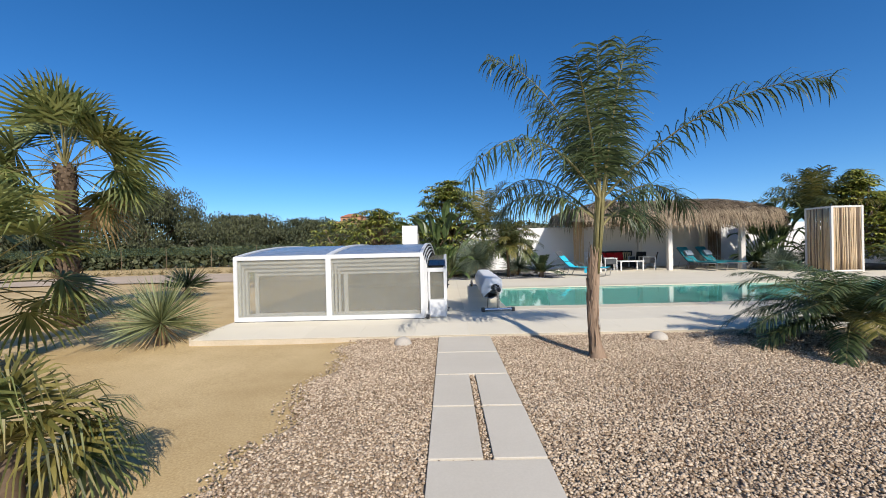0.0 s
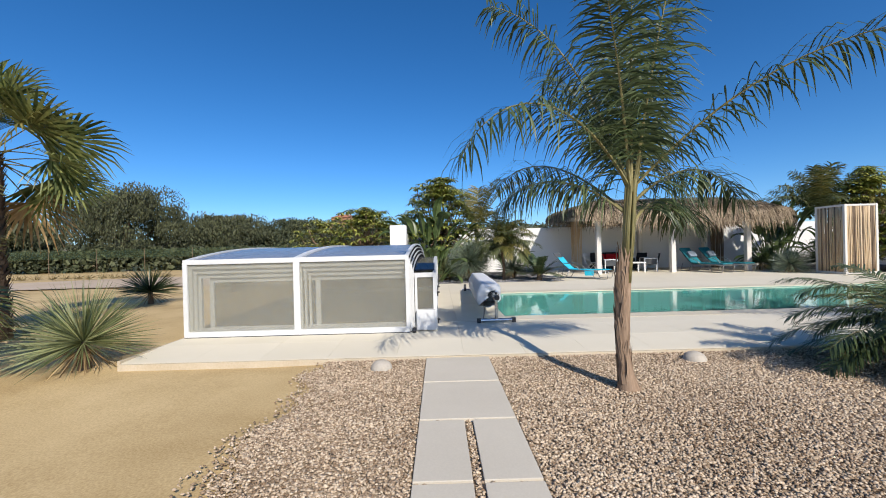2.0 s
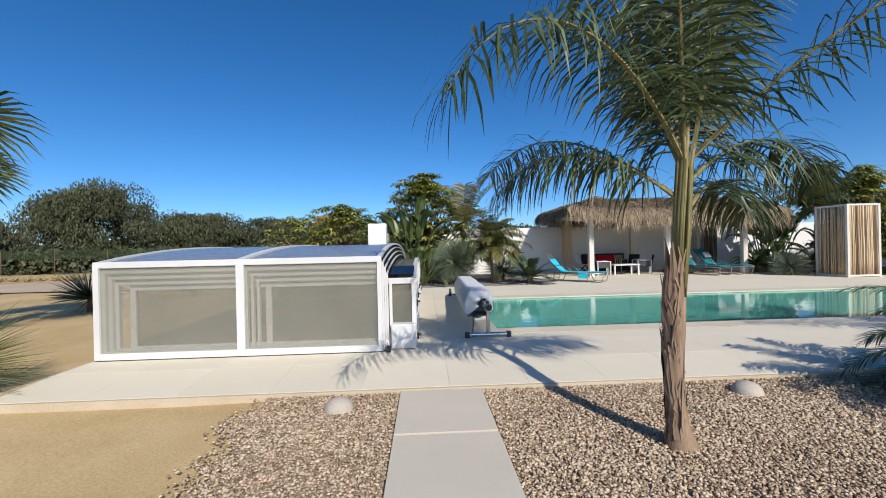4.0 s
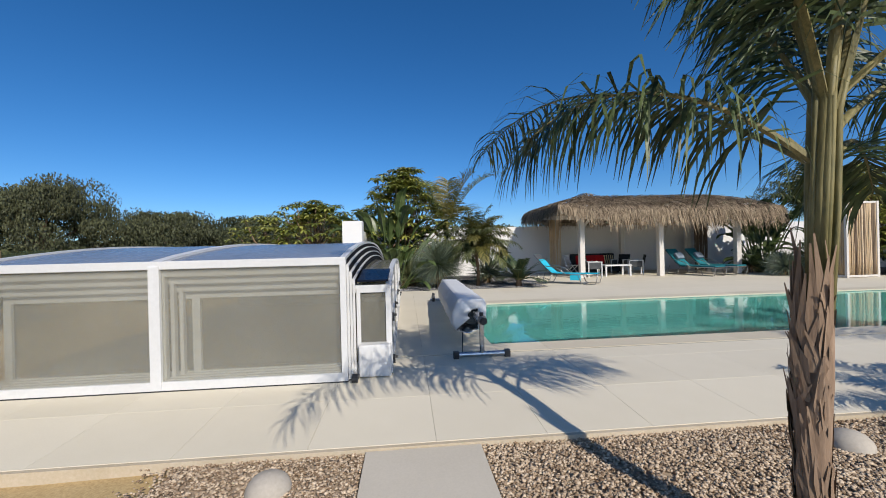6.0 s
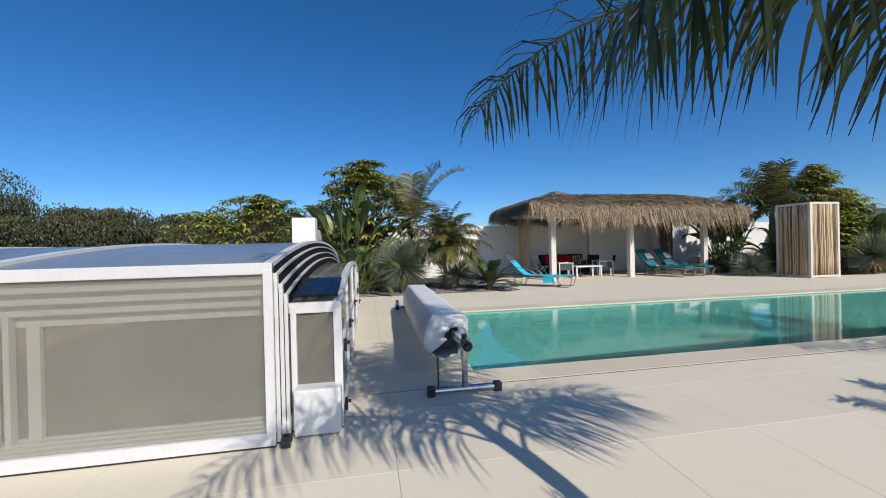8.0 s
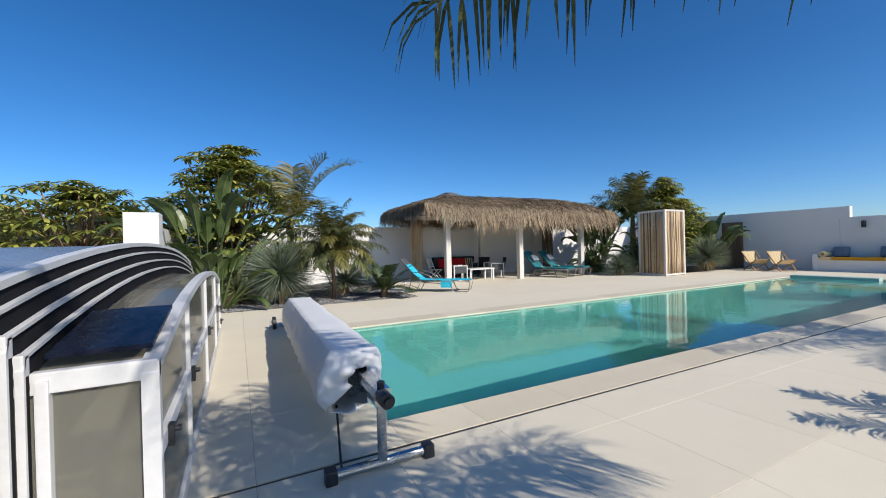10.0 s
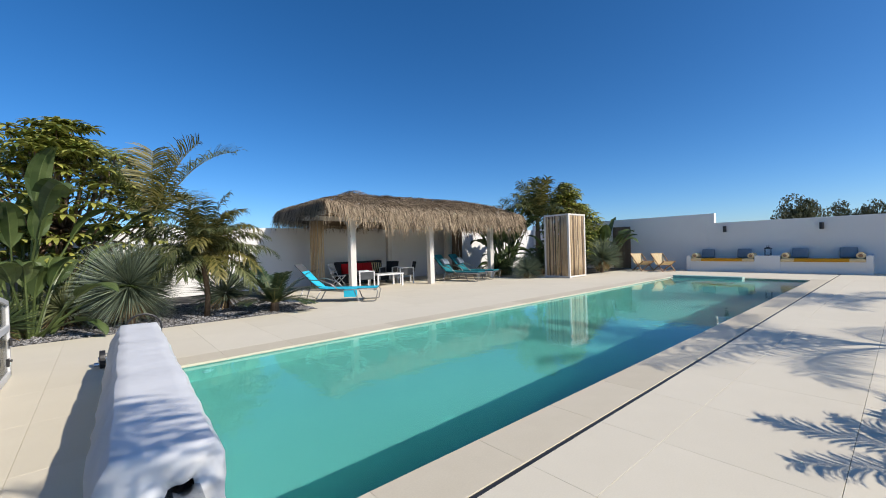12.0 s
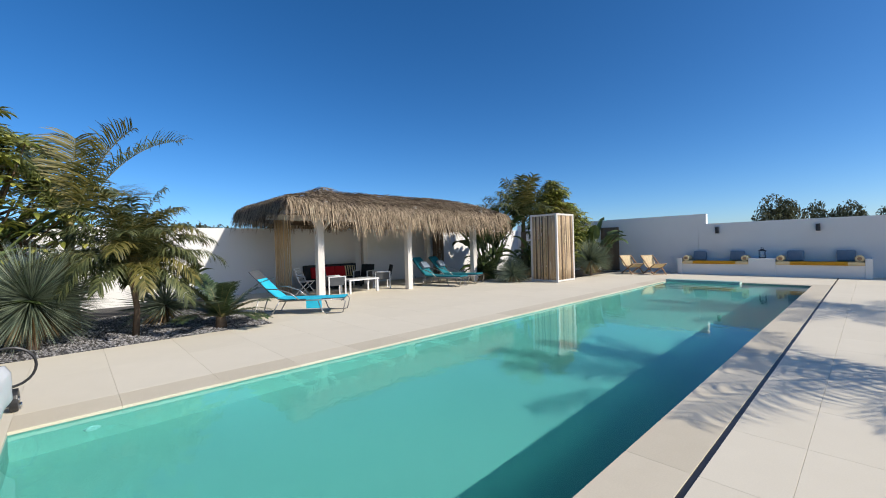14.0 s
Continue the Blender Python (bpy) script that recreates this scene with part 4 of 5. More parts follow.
for k in range(8000):
    x, y = rng.uniform(EX0, EX1), rng.uniform(EY0, EY1)
    d = [(x - EX0) / (RX0 - EX0), (EX1 - x) / (EX1 - RX1), (y - EY0) / (RYM - EY0), (EY1 - y) / (EY1 - RYM)]
    out = ((-1, 0), (1, 0), (0, -1), (0, 1))[d.index(min(d))]
    straws(x, y, out, rng.uniform(0.35, 0.8) * (0.55 if y < EY0 + 0.8 else 1.0), rng.uniform(0.0, 0.12), rng.uniform(0.75, 1.1))
for side_of, n in ((0, 1100), (1, 2400)):
    for k in range(n):
        for low in (0, 1):
            if side_of == 0:
                x, y, out = (EX0 + rng.uniform(0.02, 0.25), rng.uniform(EY0, EY1), (-1, 0)) if low == 0 else (EX1 - rng.uniform(0.02, 0.25), rng.uniform(EY0, EY1), (1, 0))
            else:
                x, y, out = (rng.uniform(EX0, EX1), EY0 + rng.uniform(0.02, 0.25), (0, -1)) if low == 0 else (rng.uniform(EX0, EX1), EY1 - rng.uniform(0.02, 0.25), (0, 1))
            straws(x, y, out, (0.28 + 0.55 * rng.random() ** 1.5) * (0.75 if x < 8.4 else 1.0), rng.uniform(-0.1, 0.09), rng.uniform(0.7, 1.15))
part("straw", straw, "thatch", gazebo, "shaggy brown and beige straw")
# cane screens at the back corners
rng = random.Random(8)
for x0, n, mt in ((7.55, 9, "bamboo"), (14.75, 11, "dark_wood")):
    for k in range(n):
        part("cane", cane(x0 + 0.062 * k, GY1 - 0.16 + rng.uniform(-0.02, 0.02), TOP, 2.6, rng.uniform(0.022, 0.03), rng), mt, gazebo, smooth=True)


# ---- furniture ----
def sun_lounger(cushion, towel, label):
    """A reclining lounger on bent tubes; head towards -y, foot towards +y, at the origin."""
    t = thing("sun_lounger", label, "sun lounger", group="loungers on the terrace")
    for x in (-0.31, 0.31):
        part("side_rail", Geo().tube([(x, -0.45, 0.33), (x, 0.98, 0.33)], 0.016, 8), "frame_grey", t, smooth=True)
        part("leg", Geo().tube([(x, 0.98, 0.33), (x, 1.04, 0.28), (x, 0.98, 0.03), (x, 0.90, 0.018), (x, 0.60, 0.018), (x, 0.52, 0.05), (x, 0.42, 0.31)], 0.014, 8), "frame_grey", t, smooth=True)
        part("leg", Geo().tube([(x, -0.45, 0.33), (x, -0.62, 0.03), (x, -0.70, 0.018), (x, -0.98, 0.018), (x, -1.02, 0.05), (x, -0.92, 0.36)], 0.014, 8), "frame_grey", t, smooth=True)
        part("armrest", Geo().tube([(x * 1.1, -0.72, 0.62), (x * 1.12, -0.45, 0.60), (x * 1.12, -0.18, 0.50), (x * 1.05, 0.0, 0.34)], 0.014, 8), "frame_grey", t, smooth=True)
    for y in (0.95, -0.98):
        part("cross_bar", Geo().tube([(-0.31, y, 0.022 if y < 0 else 0.30), (0.31, y, 0.022 if y < 0 else 0.30)], 0.013, 8), "frame_grey", t)
    prof = [(-1.12, 1.02), (-0.94, 0.82), (-0.68, 0.53), (-0.48, 0.37), (-0.3, 0.345), (0.3, 0.345), (1.0, 0.35)]
    path = [((0, y, z), (1, 0, 0), (0, 0.5 if z > 0.4 else 0.05, 0.85)) for y, z in prof]
    part("seat_fabric", Geo().sweep([(-0.30, -0.008), (0.30, -0.008), (0.30, 0.008), (-0.30, 0.008)], path), "mesh_grey", t, "grey mesh fabric")
    if cushion:
        part("mattress", Geo().sweep([(-0.29, 0.01), (0.29, 0.01), (0.29, 0.06), (-0.29, 0.06)], path), cushion, t, "dark teal padded mattress", bevel=0.012)
        part("pillow", Geo().box(-0.2, -0.9, 0, 0.2, -0.62, 0.1, Matrix.Translation((0, 0.02, 0)) @ Matrix.Translation((0, -0.76, 0.74)) @ Matrix.Rotation(radians(-52), 4, "X") @ Matrix.Translation((0, 0.76, 0))), "blue_grey", t, "pale patterned pillow", bevel=0.03)
    if towel:
        lift = 0.066 if cushion else 0.012
        long = path[1:] if not cushion else path[3:6]
        part("towel", Geo().sweep([(-0.27, lift), (0.29, lift), (0.30, lift + 0.012), (-0.28, lift + 0.012)], long), "turquoise", t, "bright turquoise towel", smooth=False)
        part("towel_end", Geo().box(0.305, 0.15, 0.14, 0.318, 0.50, 0.375), "turquoise" if not cushion else "teal", t, "towel hanging over the side", bevel=0.004)
    return t


place(sun_lounger(None, True, "grey sun lounger with a bright turquoise towel"), pose(6.45, 17.3, TOP, 0, 0, -129))
second = sun_lounger("teal", False, "grey sun lounger with teal mattress by the gazebo post")
place(second, pose(12.55, 19.1, TOP, 0, 0, -164))
copy_thing(second, pose(13.6, 19.3, TOP, 0, 0, -162))


def armchair():
    t = thing("garden_armchair", "white metal garden armchair with grey woven seat", "chair", group="chairs round the coffee table")
    for x in (-0.29, 0.29):
        part("arm_frame", Geo().box(x - 0.02, -0.28, 0.60, x + 0.02, 0.28, 0.63).box(x - 0.02, 0.24, 0.0, x + 0.02, 0.28, 0.6).box(x - 0.02, -0.28, 0.0, x + 0.02, -0.24, 0.6), "white_metal", t, bevel=0.004)
        part("side_weave", Geo().box(x - 0.006, -0.24, 0.34, x + 0.006, 0.24, 0.6), "mesh_grey", t, "grey woven side")
    part("seat", Geo().box(-0.27, -0.26, 0.33, 0.27, 0.26, 0.40), "mesh_grey", t, bevel=0.01)
    part("backrest", Geo().box(-0.27, -0.30, 0.38, 0.27, -0.26, 0.86, Matrix.Translation((0, -0.28, 0.38)) @ Matrix.Rotation(radians(12), 4, "X") @ Matrix.Translation((0, 0.28, -0.38))), "charcoal", t, "charcoal backrest", bevel=0.01)
    return t


def slat_chair():
    t = thing("folding_chair", "white slatted folding garden chair", "chair", group="chairs round the coffee table")
    for x in (-0.23, 0.23):
        part("leg", Geo().tube([(x, 0.25, 0.0), (x, -0.12, 0.46), (x, -0.28, 0.88)], 0.015, 6), "white_metal", t)
        part("leg", Geo().tube([(x * 0.9, -0.28, 0.0), (x * 0.9, 0.20, 0.45)], 0.015, 6), "white_metal", t)
    for k in range(5):
        part("seat_slat", Geo().box(-0.23, -0.16 + 0.08 * k, 0.44, 0.23, -0.10 + 0.08 * k, 0.455), "white_metal", t)
        part("back_slat", Geo().box(-0.23, -0.155 - 0.034 * k - 0.006, 0.55 + 0.075 * k, 0.23, -0.155 - 0.034 * k + 0.006, 0.60 + 0.075 * k), "white_metal", t)
    return t


chair = armchair()
place(chair, pose(10.75, 20.35, TOP, 0, 0, 65))
copy_thing(chair, pose(8.55, 19.75, TOP, 0, 0, -100))
copy_thing(chair, pose(10.65, 21.4, TOP, 0, 0, 120))
place(slat_chair(), pose(8.05, 20.75, TOP, 0, 0, -140))

table = thing("coffee_table", "low white metal coffee table under the gazebo", "table", (9.55, 19.95, TOP))
part("tabletop", Geo().box(9.0, 19.6, 0.50, 10.15, 20.3, 0.55), "white_metal", table, bevel=0.006)
for x in (9.02, 10.07):
    for y in (19.62, 20.22):
        part("leg", Geo().box(x, y, TOP, x + 0.06, y + 0.06, 0.5), "white_metal", table, bevel=0.004)

sofa = thing("garden_sofa", "charcoal garden sofa against the white wall", "sofa", (9.6, 21.9, TOP))
part("base", Geo().box(8.55, 21.55, 0.15, 10.75, 22.3, 0.34), "charcoal", sofa, bevel=0.02)
for x in (8.6, 10.62):
    for y in (21.6, 22.2):
        part("foot", Geo().box(x, y, TOP, x + 0.07, y + 0.07, 0.15), "black", sofa)
for k in range(3):
    part("seat_cushion", Geo().box(8.6 + 0.71 * k, 21.52, 0.34, 9.28 + 0.71 * k, 22.1, 0.50), "charcoal", sofa, bevel=0.04)
    part("back_cushion", Geo().box(8.6 + 0.71 * k, 22.02, 0.48, 9.28 + 0.71 * k, 22.26, 0.98), "charcoal", sofa, bevel=0.05)
for x, name, mt in ((9.02, "red_cushion", "red"), (9.5, "red_cushion", "red"), (9.95, "red_cushion", "red"), (10.38, "striped_cushion", "cream_cloth")):
    g = Geo().box(-0.22, -0.06, 0, 0.22, 0.07, 0.42, Matrix.Translation((x, 21.93, 0.49)) @ Matrix.Rotation(radians(-14), 4, "X"))
    ob = part(name, g, mt, bevel=0.05)
    tagged(ob, "plump red scatter cushion on the charcoal sofa" if mt == "red" else "striped cream and charcoal cushion on the sofa", "cushion", "cushions on the sofa")
    if mt != "red":
        for k in range(4):
            part("stripe", Geo().box(-0.17 + 0.1 * k, -0.066, 0.02, -0.12 + 0.1 * k, -0.055, 0.40, Matrix.Translation((x, 21.93, 0.49)) @ Matrix.Rotation(radians(-14), 4, "X")), "charcoal", ob)


def deck_chair():
    """Faces +y at the origin."""
    t = thing("deck_chair", "wooden deck chair with cream canvas sling", "deck chair", group="deck chairs by the far wall")
    for x in (-0.28, 0.28):
        part("back_rail", Geo().box(-0.018, -0.02, 0, 0.018, 0.02, 1.22, Matrix.Translation((x, 0.42, 0.02)) @ Matrix.Rotation(radians(50), 4, "X")), "brown_wood", t, bevel=0.004)
        part("seat_rail", Geo().box(-0.018, -0.02, 0, 0.018, 0.02, 0.98, Matrix.Translation((x * 0.9, -0.38, 0.02)) @ Matrix.Rotation(radians(-62), 4, "X")), "brown_wood", t, bevel=0.004)
    for y, z in ((0.41, 0.04), (-0.37, 0.04), (-0.50, 0.80), (0.46, 0.47)):
        part("cross_bar", Geo().tube([(-0.28, y, z), (0.28, y, z)], 0.016, 8), "brown_wood", t)
    pts = [(-0.50, 0.82), (-0.40, 0.62), (-0.27, 0.42), (-0.10, 0.30), (0.10, 0.285), (0.30, 0.36), (0.46, 0.48)]
    path = [((0, y, z), (1, 0, 0), (0, 0.5, 0.85)) for y, z in pts]
    sling = part("sling", Geo().sweep([(-0.25, -0.004), (0.25, -0.004), (0.25, 0.004), (-0.25, 0.004)], path), "cream_cloth", t, "cream canvas sling with tan stripes", smooth=False)
    for s in (-0.17, -0.06, 0.06, 0.17):
        part("stripe", Geo().sweep([(s - 0.012, 0.005), (s + 0.012, 0.005), (s + 0.012, 0.007), (s - 0.012, 0.007)], path), "pale_wood", sling)
    return t


dc = deck_chair()
place(dc, pose(20.8, 15.4, TOP, 0, 0, 145))
copy_thing(dc, pose(20.85, 14.5, TOP, 0, 0, 142))

# ---- built-in bench ----
bench = thing("wall_bench", "low white rendered bench built along the wall", "bench", (22.0, 10.9, TOP))
part("seat_block", Geo().box(21.62, 8.06, TOP, WE, 13.78, 0.52), "white_wall", bench, bevel=0.01)
for a, b in ((8.05, 8.22), (10.52, 11.33), (13.62, 13.79)):
    part("raised_block", Geo().box(21.6, a, TOP, WE, b, 0.75), "white_wall", bench, bevel=0.01)
for a, b in ((8.23, 10.51), (11.34, 13.61)):
    pad = part("bench_cushion", Geo().box(21.57, a, 0.522, 22.2, b, 0.635), "mustard", bevel=0.03)
    tagged(pad, "long mustard seat cushion with cream ends", "cushion", "cushions on the wall bench")
    for c, d in ((a - 0.004, a + 0.4), (b - 0.4, b + 0.004)):
        part("cream_end", Geo().box(21.565, c, 0.524, 22.2, d, 0.638), "cream_cloth", pad, bevel=0.03)
    for y in (a + 0.12, b - 0.12):
        bol = part("bolster", Geo().tube([(21.65, y, 0.75), (22.2, y, 0.75)], 0.115, 16), "cream_cloth", bevel=0.02)
        tagged(bol, "round striped bolster on the bench cushion", "bolster", "bolsters on the wall bench")
        part("stripe", Geo().tube([(21.648, y, 0.75), (21.66, y, 0.75)], 0.06, 14), "brown_wood", bol)
    for y in (a + 0.45, b - 0.5):
        pil = part("throw_pillow", Geo().box(-0.08, -0.24, 0, 0.08, 0.24, 0.40, Matrix.Translation((22.2, y, 0.64)) @ Matrix.Rotation(radians(14), 4, "Y")), "blue_grey", bevel=0.06)
        tagged(pil, "blue-grey throw pillow leaning on the white wall", "pillow", "pillows on the wall bench")
lantern = thing("lantern", "black metal lantern on the bench block", "lantern", (21.95, 10.95, 0.75))
part("base", Geo().box(21.85, 10.85, 0.75, 22.05, 11.05, 0.78), "black", lantern)
for x in (21.855, 22.03):
    for y in (10.855, 11.03):
        part("corner_bar", Geo().box(x, y, 0.78, x + 0.015, y + 0.015, 1.02), "black", lantern)
part("roof", Geo().tube([(21.95, 10.95, 1.02), (21.95, 10.95, 1.10)], [0.15, 0.04], 4), "black", lantern)
part("ring", Geo().tube([(21.95, 10.95 + 0.04 * math.cos(a * 0.5236), 1.135 + 0.04 * math.sin(a * 0.5236)) for a in range(13)], 0.006, 5, cap=False), "black", lantern)
part("candle", Geo().tube([(21.95, 10.95, 0.78), (21.95, 10.95, 0.9)], 0.035, 10), "white_metal", lantern)
for y, z in ((12.49, 1.90), (9.39, 1.87)):
    lamp = thing("wall_lamp", "black cylinder lamp on the white wall", "wall lamp", (WE, y, z), "lamps on the wall")
    part("shade", Geo().tube([(WE - 0.10, y, z - 0.13), (WE - 0.10, y, z + 0.13)], 0.065, 16), "black", lamp)
    part("bracket", Geo().box(WE - 0.05, y - 0.04, z - 0.04, WE, y + 0.04, z + 0.04), "black", lamp)
gate = thing("garden_gate", "weathered board gate in the white wall", "gate", (WE, 17.1, TOP))
for k in range(6):
    part("board", Geo().box(WE - 0.05, 16.62 + 0.155 * k, TOP + 0.02, WE - 0.02, 16.77 + 0.155 * k, 2.25), "dark_wood", gate, bevel=0.004)
for z in (0.4, 1.9):
    part("ledge", Geo().box(WE - 0.02, 16.62, z, WE - 0.003, 17.54, z + 0.1), "dark_wood", gate)

for x in (3.82, 0.03):
    dome = Geo()
    for k in range(7):
        a = k / 6 * math.pi / 2
        dome.v += [(x + 0.13 * math.cos(a) * math.cos(b * math.pi / 9), 6.36 + 0.13 * math.cos(a) * math.sin(b * math.pi / 9), 0.005 + 0.105 * math.sin(a)) for b in range(18)]
    dome.f = [(18 * k + b, 18 * k + (b + 1) % 18, 18 * k + 18 + (b + 1) % 18, 18 * k + 18 + b) for k in range(6) for b in range(18)]
    dome.m = [0] * len(dome.f)
    tagged(part("garden_light", dome, "stone_dome", smooth=True), "rounded pale stone garden light in the gravel", "garden light", "garden lights by the terrace")


# ---- palms and beds ----
def feather_palm(at, fronds, trunk, crown, label, seed, leaf=0.42, count=46, wide=0.022, sag=0.55, trunk_mat="trunk_pale", shaft=True, lift=25, stem=0.022, bare=0.16, yellow=0.12, leafmat="palm", plume=0.5, wild=0.0, reach=1.0):
    """trunk: points and radii; crown: the heart; fronds: (bearing, rise, length, droop)."""
    rng = random.Random(seed)
    t = thing("palm_tree", label, "palm tree", at)
    o = Vector(at)
    n = len(trunk)
    pts, rad = [o + Vector(p) for p, r in trunk], [r for p, r in trunk]
    part("trunk", Geo().tube(pts, rad, 14), trunk_mat, t, smooth=True)
    if shaft:
        part("stem", Geo().tube([pts[-1] - Vector((0, 0, 0.05)), pts[-1].lerp(o + Vector(crown), 0.5), o + Vector(crown)], [rad[-1] * 0.9, rad[-1] * 0.62, rad[-1] * 0.3], 12), "crownshaft", t, "green and yellow upper stem", smooth=True)
    heart = o + Vector(crown)
    for az, el, length, droop, *start_z in fronds:
        g = Geo()
        a = radians(az)
        start = heart + Vector((math.sin(a), math.cos(a), 0)) * 0.04 - Vector((0, 0, rng.uniform(0.0, 0.3 if shaft else 0.06)))
        if start_z:
            start.z = start_z[0]
        if shaft:
            foot = pts[-1] + Vector((math.sin(a), math.cos(a), 0)) * rad[-1] * 0.5 + UP * rng.uniform(-0.12, 0.25)
            knee = foot.lerp(start, 0.55) + Vector((math.sin(a), math.cos(a), 0)) * 0.012
            part("leaf_base", Geo().tube([foot, knee, start, start + rot(az, el) * 0.16], [rad[-1] * 0.45, rad[-1] * 0.36, 0.02, 0.018], 8, flat=0.7), "crownshaft", t, smooth=True)
        feather_frond(g, start, az, el, length, droop, rng, count, leaf, wide, sag * (1.7 if droop > 1.3 and shaft else 1.0), bare, lift, plume, stem=stem, wild=wild, reach=reach)
        kind = leafmat if rng.random() > yellow else "palm_yellow"
        part("frond", g, [kind, "crownshaft"], t)
    return t


main = [(121, 47, 2.45, 1.12, 2.0), (268, 71, 2.25, 1.5, 2.05), (95, 80, 2.0, 0.75), (200, 80, 1.75, 0.6), (240, 48, 2.35, 2.3, 2.0), (-26, 42, 2.55, 1.36, 1.72), (80, 42, 1.35, 1.9, 1.85), (35, 58, 1.6, 1.35, 1.95),
        (5, 84, 1.7, 0.4), (215, 70, 1.7, 1.0), (325, 68, 1.8, 1.0, 2.0), (285, 44, 1.45, 1.9, 1.72), (60, 40, 1.1, 1.9, 1.66), (165, 78, 1.8, 0.6), (20, 72, 1.7, 0.9)]
palm = feather_palm((2.57, 5.47, -0.03), main, [((0.02, 0, 0), 0.13), ((0.015, 0, 0.06), 0.102), ((-0.005, -0.01, 0.2), 0.07), ((-0.03, -0.02, 0.42), 0.055), ((-0.035, -0.03, 0.62), 0.058), ((-0.015, -0.03, 0.85), 0.056), ((0.005, -0.03, 1.08), 0.046)], (0.09, 0.0, 2.1), "slender feather palm with a peeling trunk in gravel", 4, leaf=0.51, count=74, wide=0.017, sag=0.75, plume=0.9, yellow=0.0, stem=0.021, wild=0.2, reach=0.7, lift=35)
rng = random.Random(31)
boots = Geo()
for k in range(190):
    z = 0.03 + 1.1 * k / 190
    a = k * 2.4
    d = Vector((math.cos(a), math.sin(a), 0))
    c = Vector((2.55 - 0.02 * math.sin(z * 3), 5.45, z)) + d * (0.055 + 0.03 * max(0, 0.25 - z))
    s = d.cross(UP)
    boots.strip([c, c + d * 0.004 + UP * 0.1 + s * rng.uniform(-0.03, 0.03), c + d * rng.uniform(0.0, 0.016) + s * rng.uniform(-0.05, 0.05) + UP * rng.uniform(0.16, 0.34)], [rng.uniform(0.02, 0.05), 0.03, 0.006], [s] * 3)
part("bark_flap", boots, "trunk_pale", palm, "peeling pale bark")

hidden = [(20 * k * 1.3 + 13, 30 + (k * 37) % 45, 2.2 + 0.12 * (k % 4), 0.7 + 0.15 * (k % 5)) for k in range(15)]
feather_palm((9.95, 4.8, -0.03), hidden, [((0, 0, 0), 0.13), ((0, 0, 1.2), 0.09), ((0.02, 0, 1.9), 0.07)], (0.03, 0, 2.3), "feather palm in the gravel beside the terrace", 14, leaf=0.45, count=40, wide=0.022)
feather_palm((15.4, 5.0, -0.03), hidden, [((0, 0, 0), 0.13), ((0, 0, 1.2), 0.09), ((0.02, 0, 1.9), 0.07)], (0.03, 0, 2.2), "feather palm in the gravel farther along the terrace", 15, leaf=0.45, count=34, wide=0.024)

low = [(k * 137.5, 6 + (k * 29) % 52, 1.12 + 0.11 * (k % 4), 1.1 + 0.2 * (k % 3)) for k in range(46)]
feather_palm((5.95, 5.6, -0.03), low, [((0, 0, 0), 0.09), ((0, 0, 0.35), 0.08)], (0, 0, 0.42), "low bushy date palm spreading over the gravel", 22, leaf=0.30, count=50, wide=0.018, sag=0.5, shaft=False, stem=0.013, yellow=0.05)

bed_low = [(k * 137.5, 12 + (k * 31) % 74, 1.2 + 0.12 * (k % 4), 1.5 + 0.25 * (k % 3)) for k in range(46)]
feather_palm((3.28, 17.35, TOP), bed_low, [((0, 0, 0), 0.06), ((0.03, 0, 0.5), 0.048), ((-0.02, 0, 1.05), 0.06), ((-0.02, 0, 1.2), 0.07)], (0, 0, 1.3), "small date palm with a slim trunk in dark gravel", 24, leaf=0.36, count=60, wide=0.023, sag=0.9, wild=0.2, shaft=False, stem=0.011, trunk_mat="trunk_rough", yellow=0.25, leafmat="olive")
tall = [(84, 64, 2.9, 1.25), (104, 72, 2.2, 1.0), (-45, 72, 2.2, 0.95), (-85, 62, 2.0, 1.25), (20, 82, 1.9, 0.6), (60, 50, 1.5, 1.3)]
feather_palm((2.42, 19.0, TOP), tall, [((0, 0, 0), 0.14), ((0.0, 0, 0.9), 0.11), ((0.0, 0, 1.5), 0.10)], (0.02, 0, 2.25), "tall feather palm with a yellow-green stem by the wall", 25, leaf=0.85, count=64, wide=0.028, sag=0.42, lift=34, plume=0.25, wild=0.03, reach=0.6, yellow=0.3, leafmat="fan")
corner = [(k * 137.5 + 30, 20 + (k * 41) % 62, 2.0 + 0.15 * (k % 3), 0.9 + 0.2 * (k % 4)) for k in range(22)]
feather_palm((17.3, 18.7, TOP), corner, [((0, 0, 0), 0.16), ((0, 0, 1.4), 0.12), ((0, 0, 2.0), 0.11)], (0, 0, 2.65), "feather palm rising behind the shower cabin", 26, leaf=0.52, count=60, wide=0.036, sag=0.5, lift=45, plume=0.9, wild=0.15, yellow=0.3, leafmat="olive")


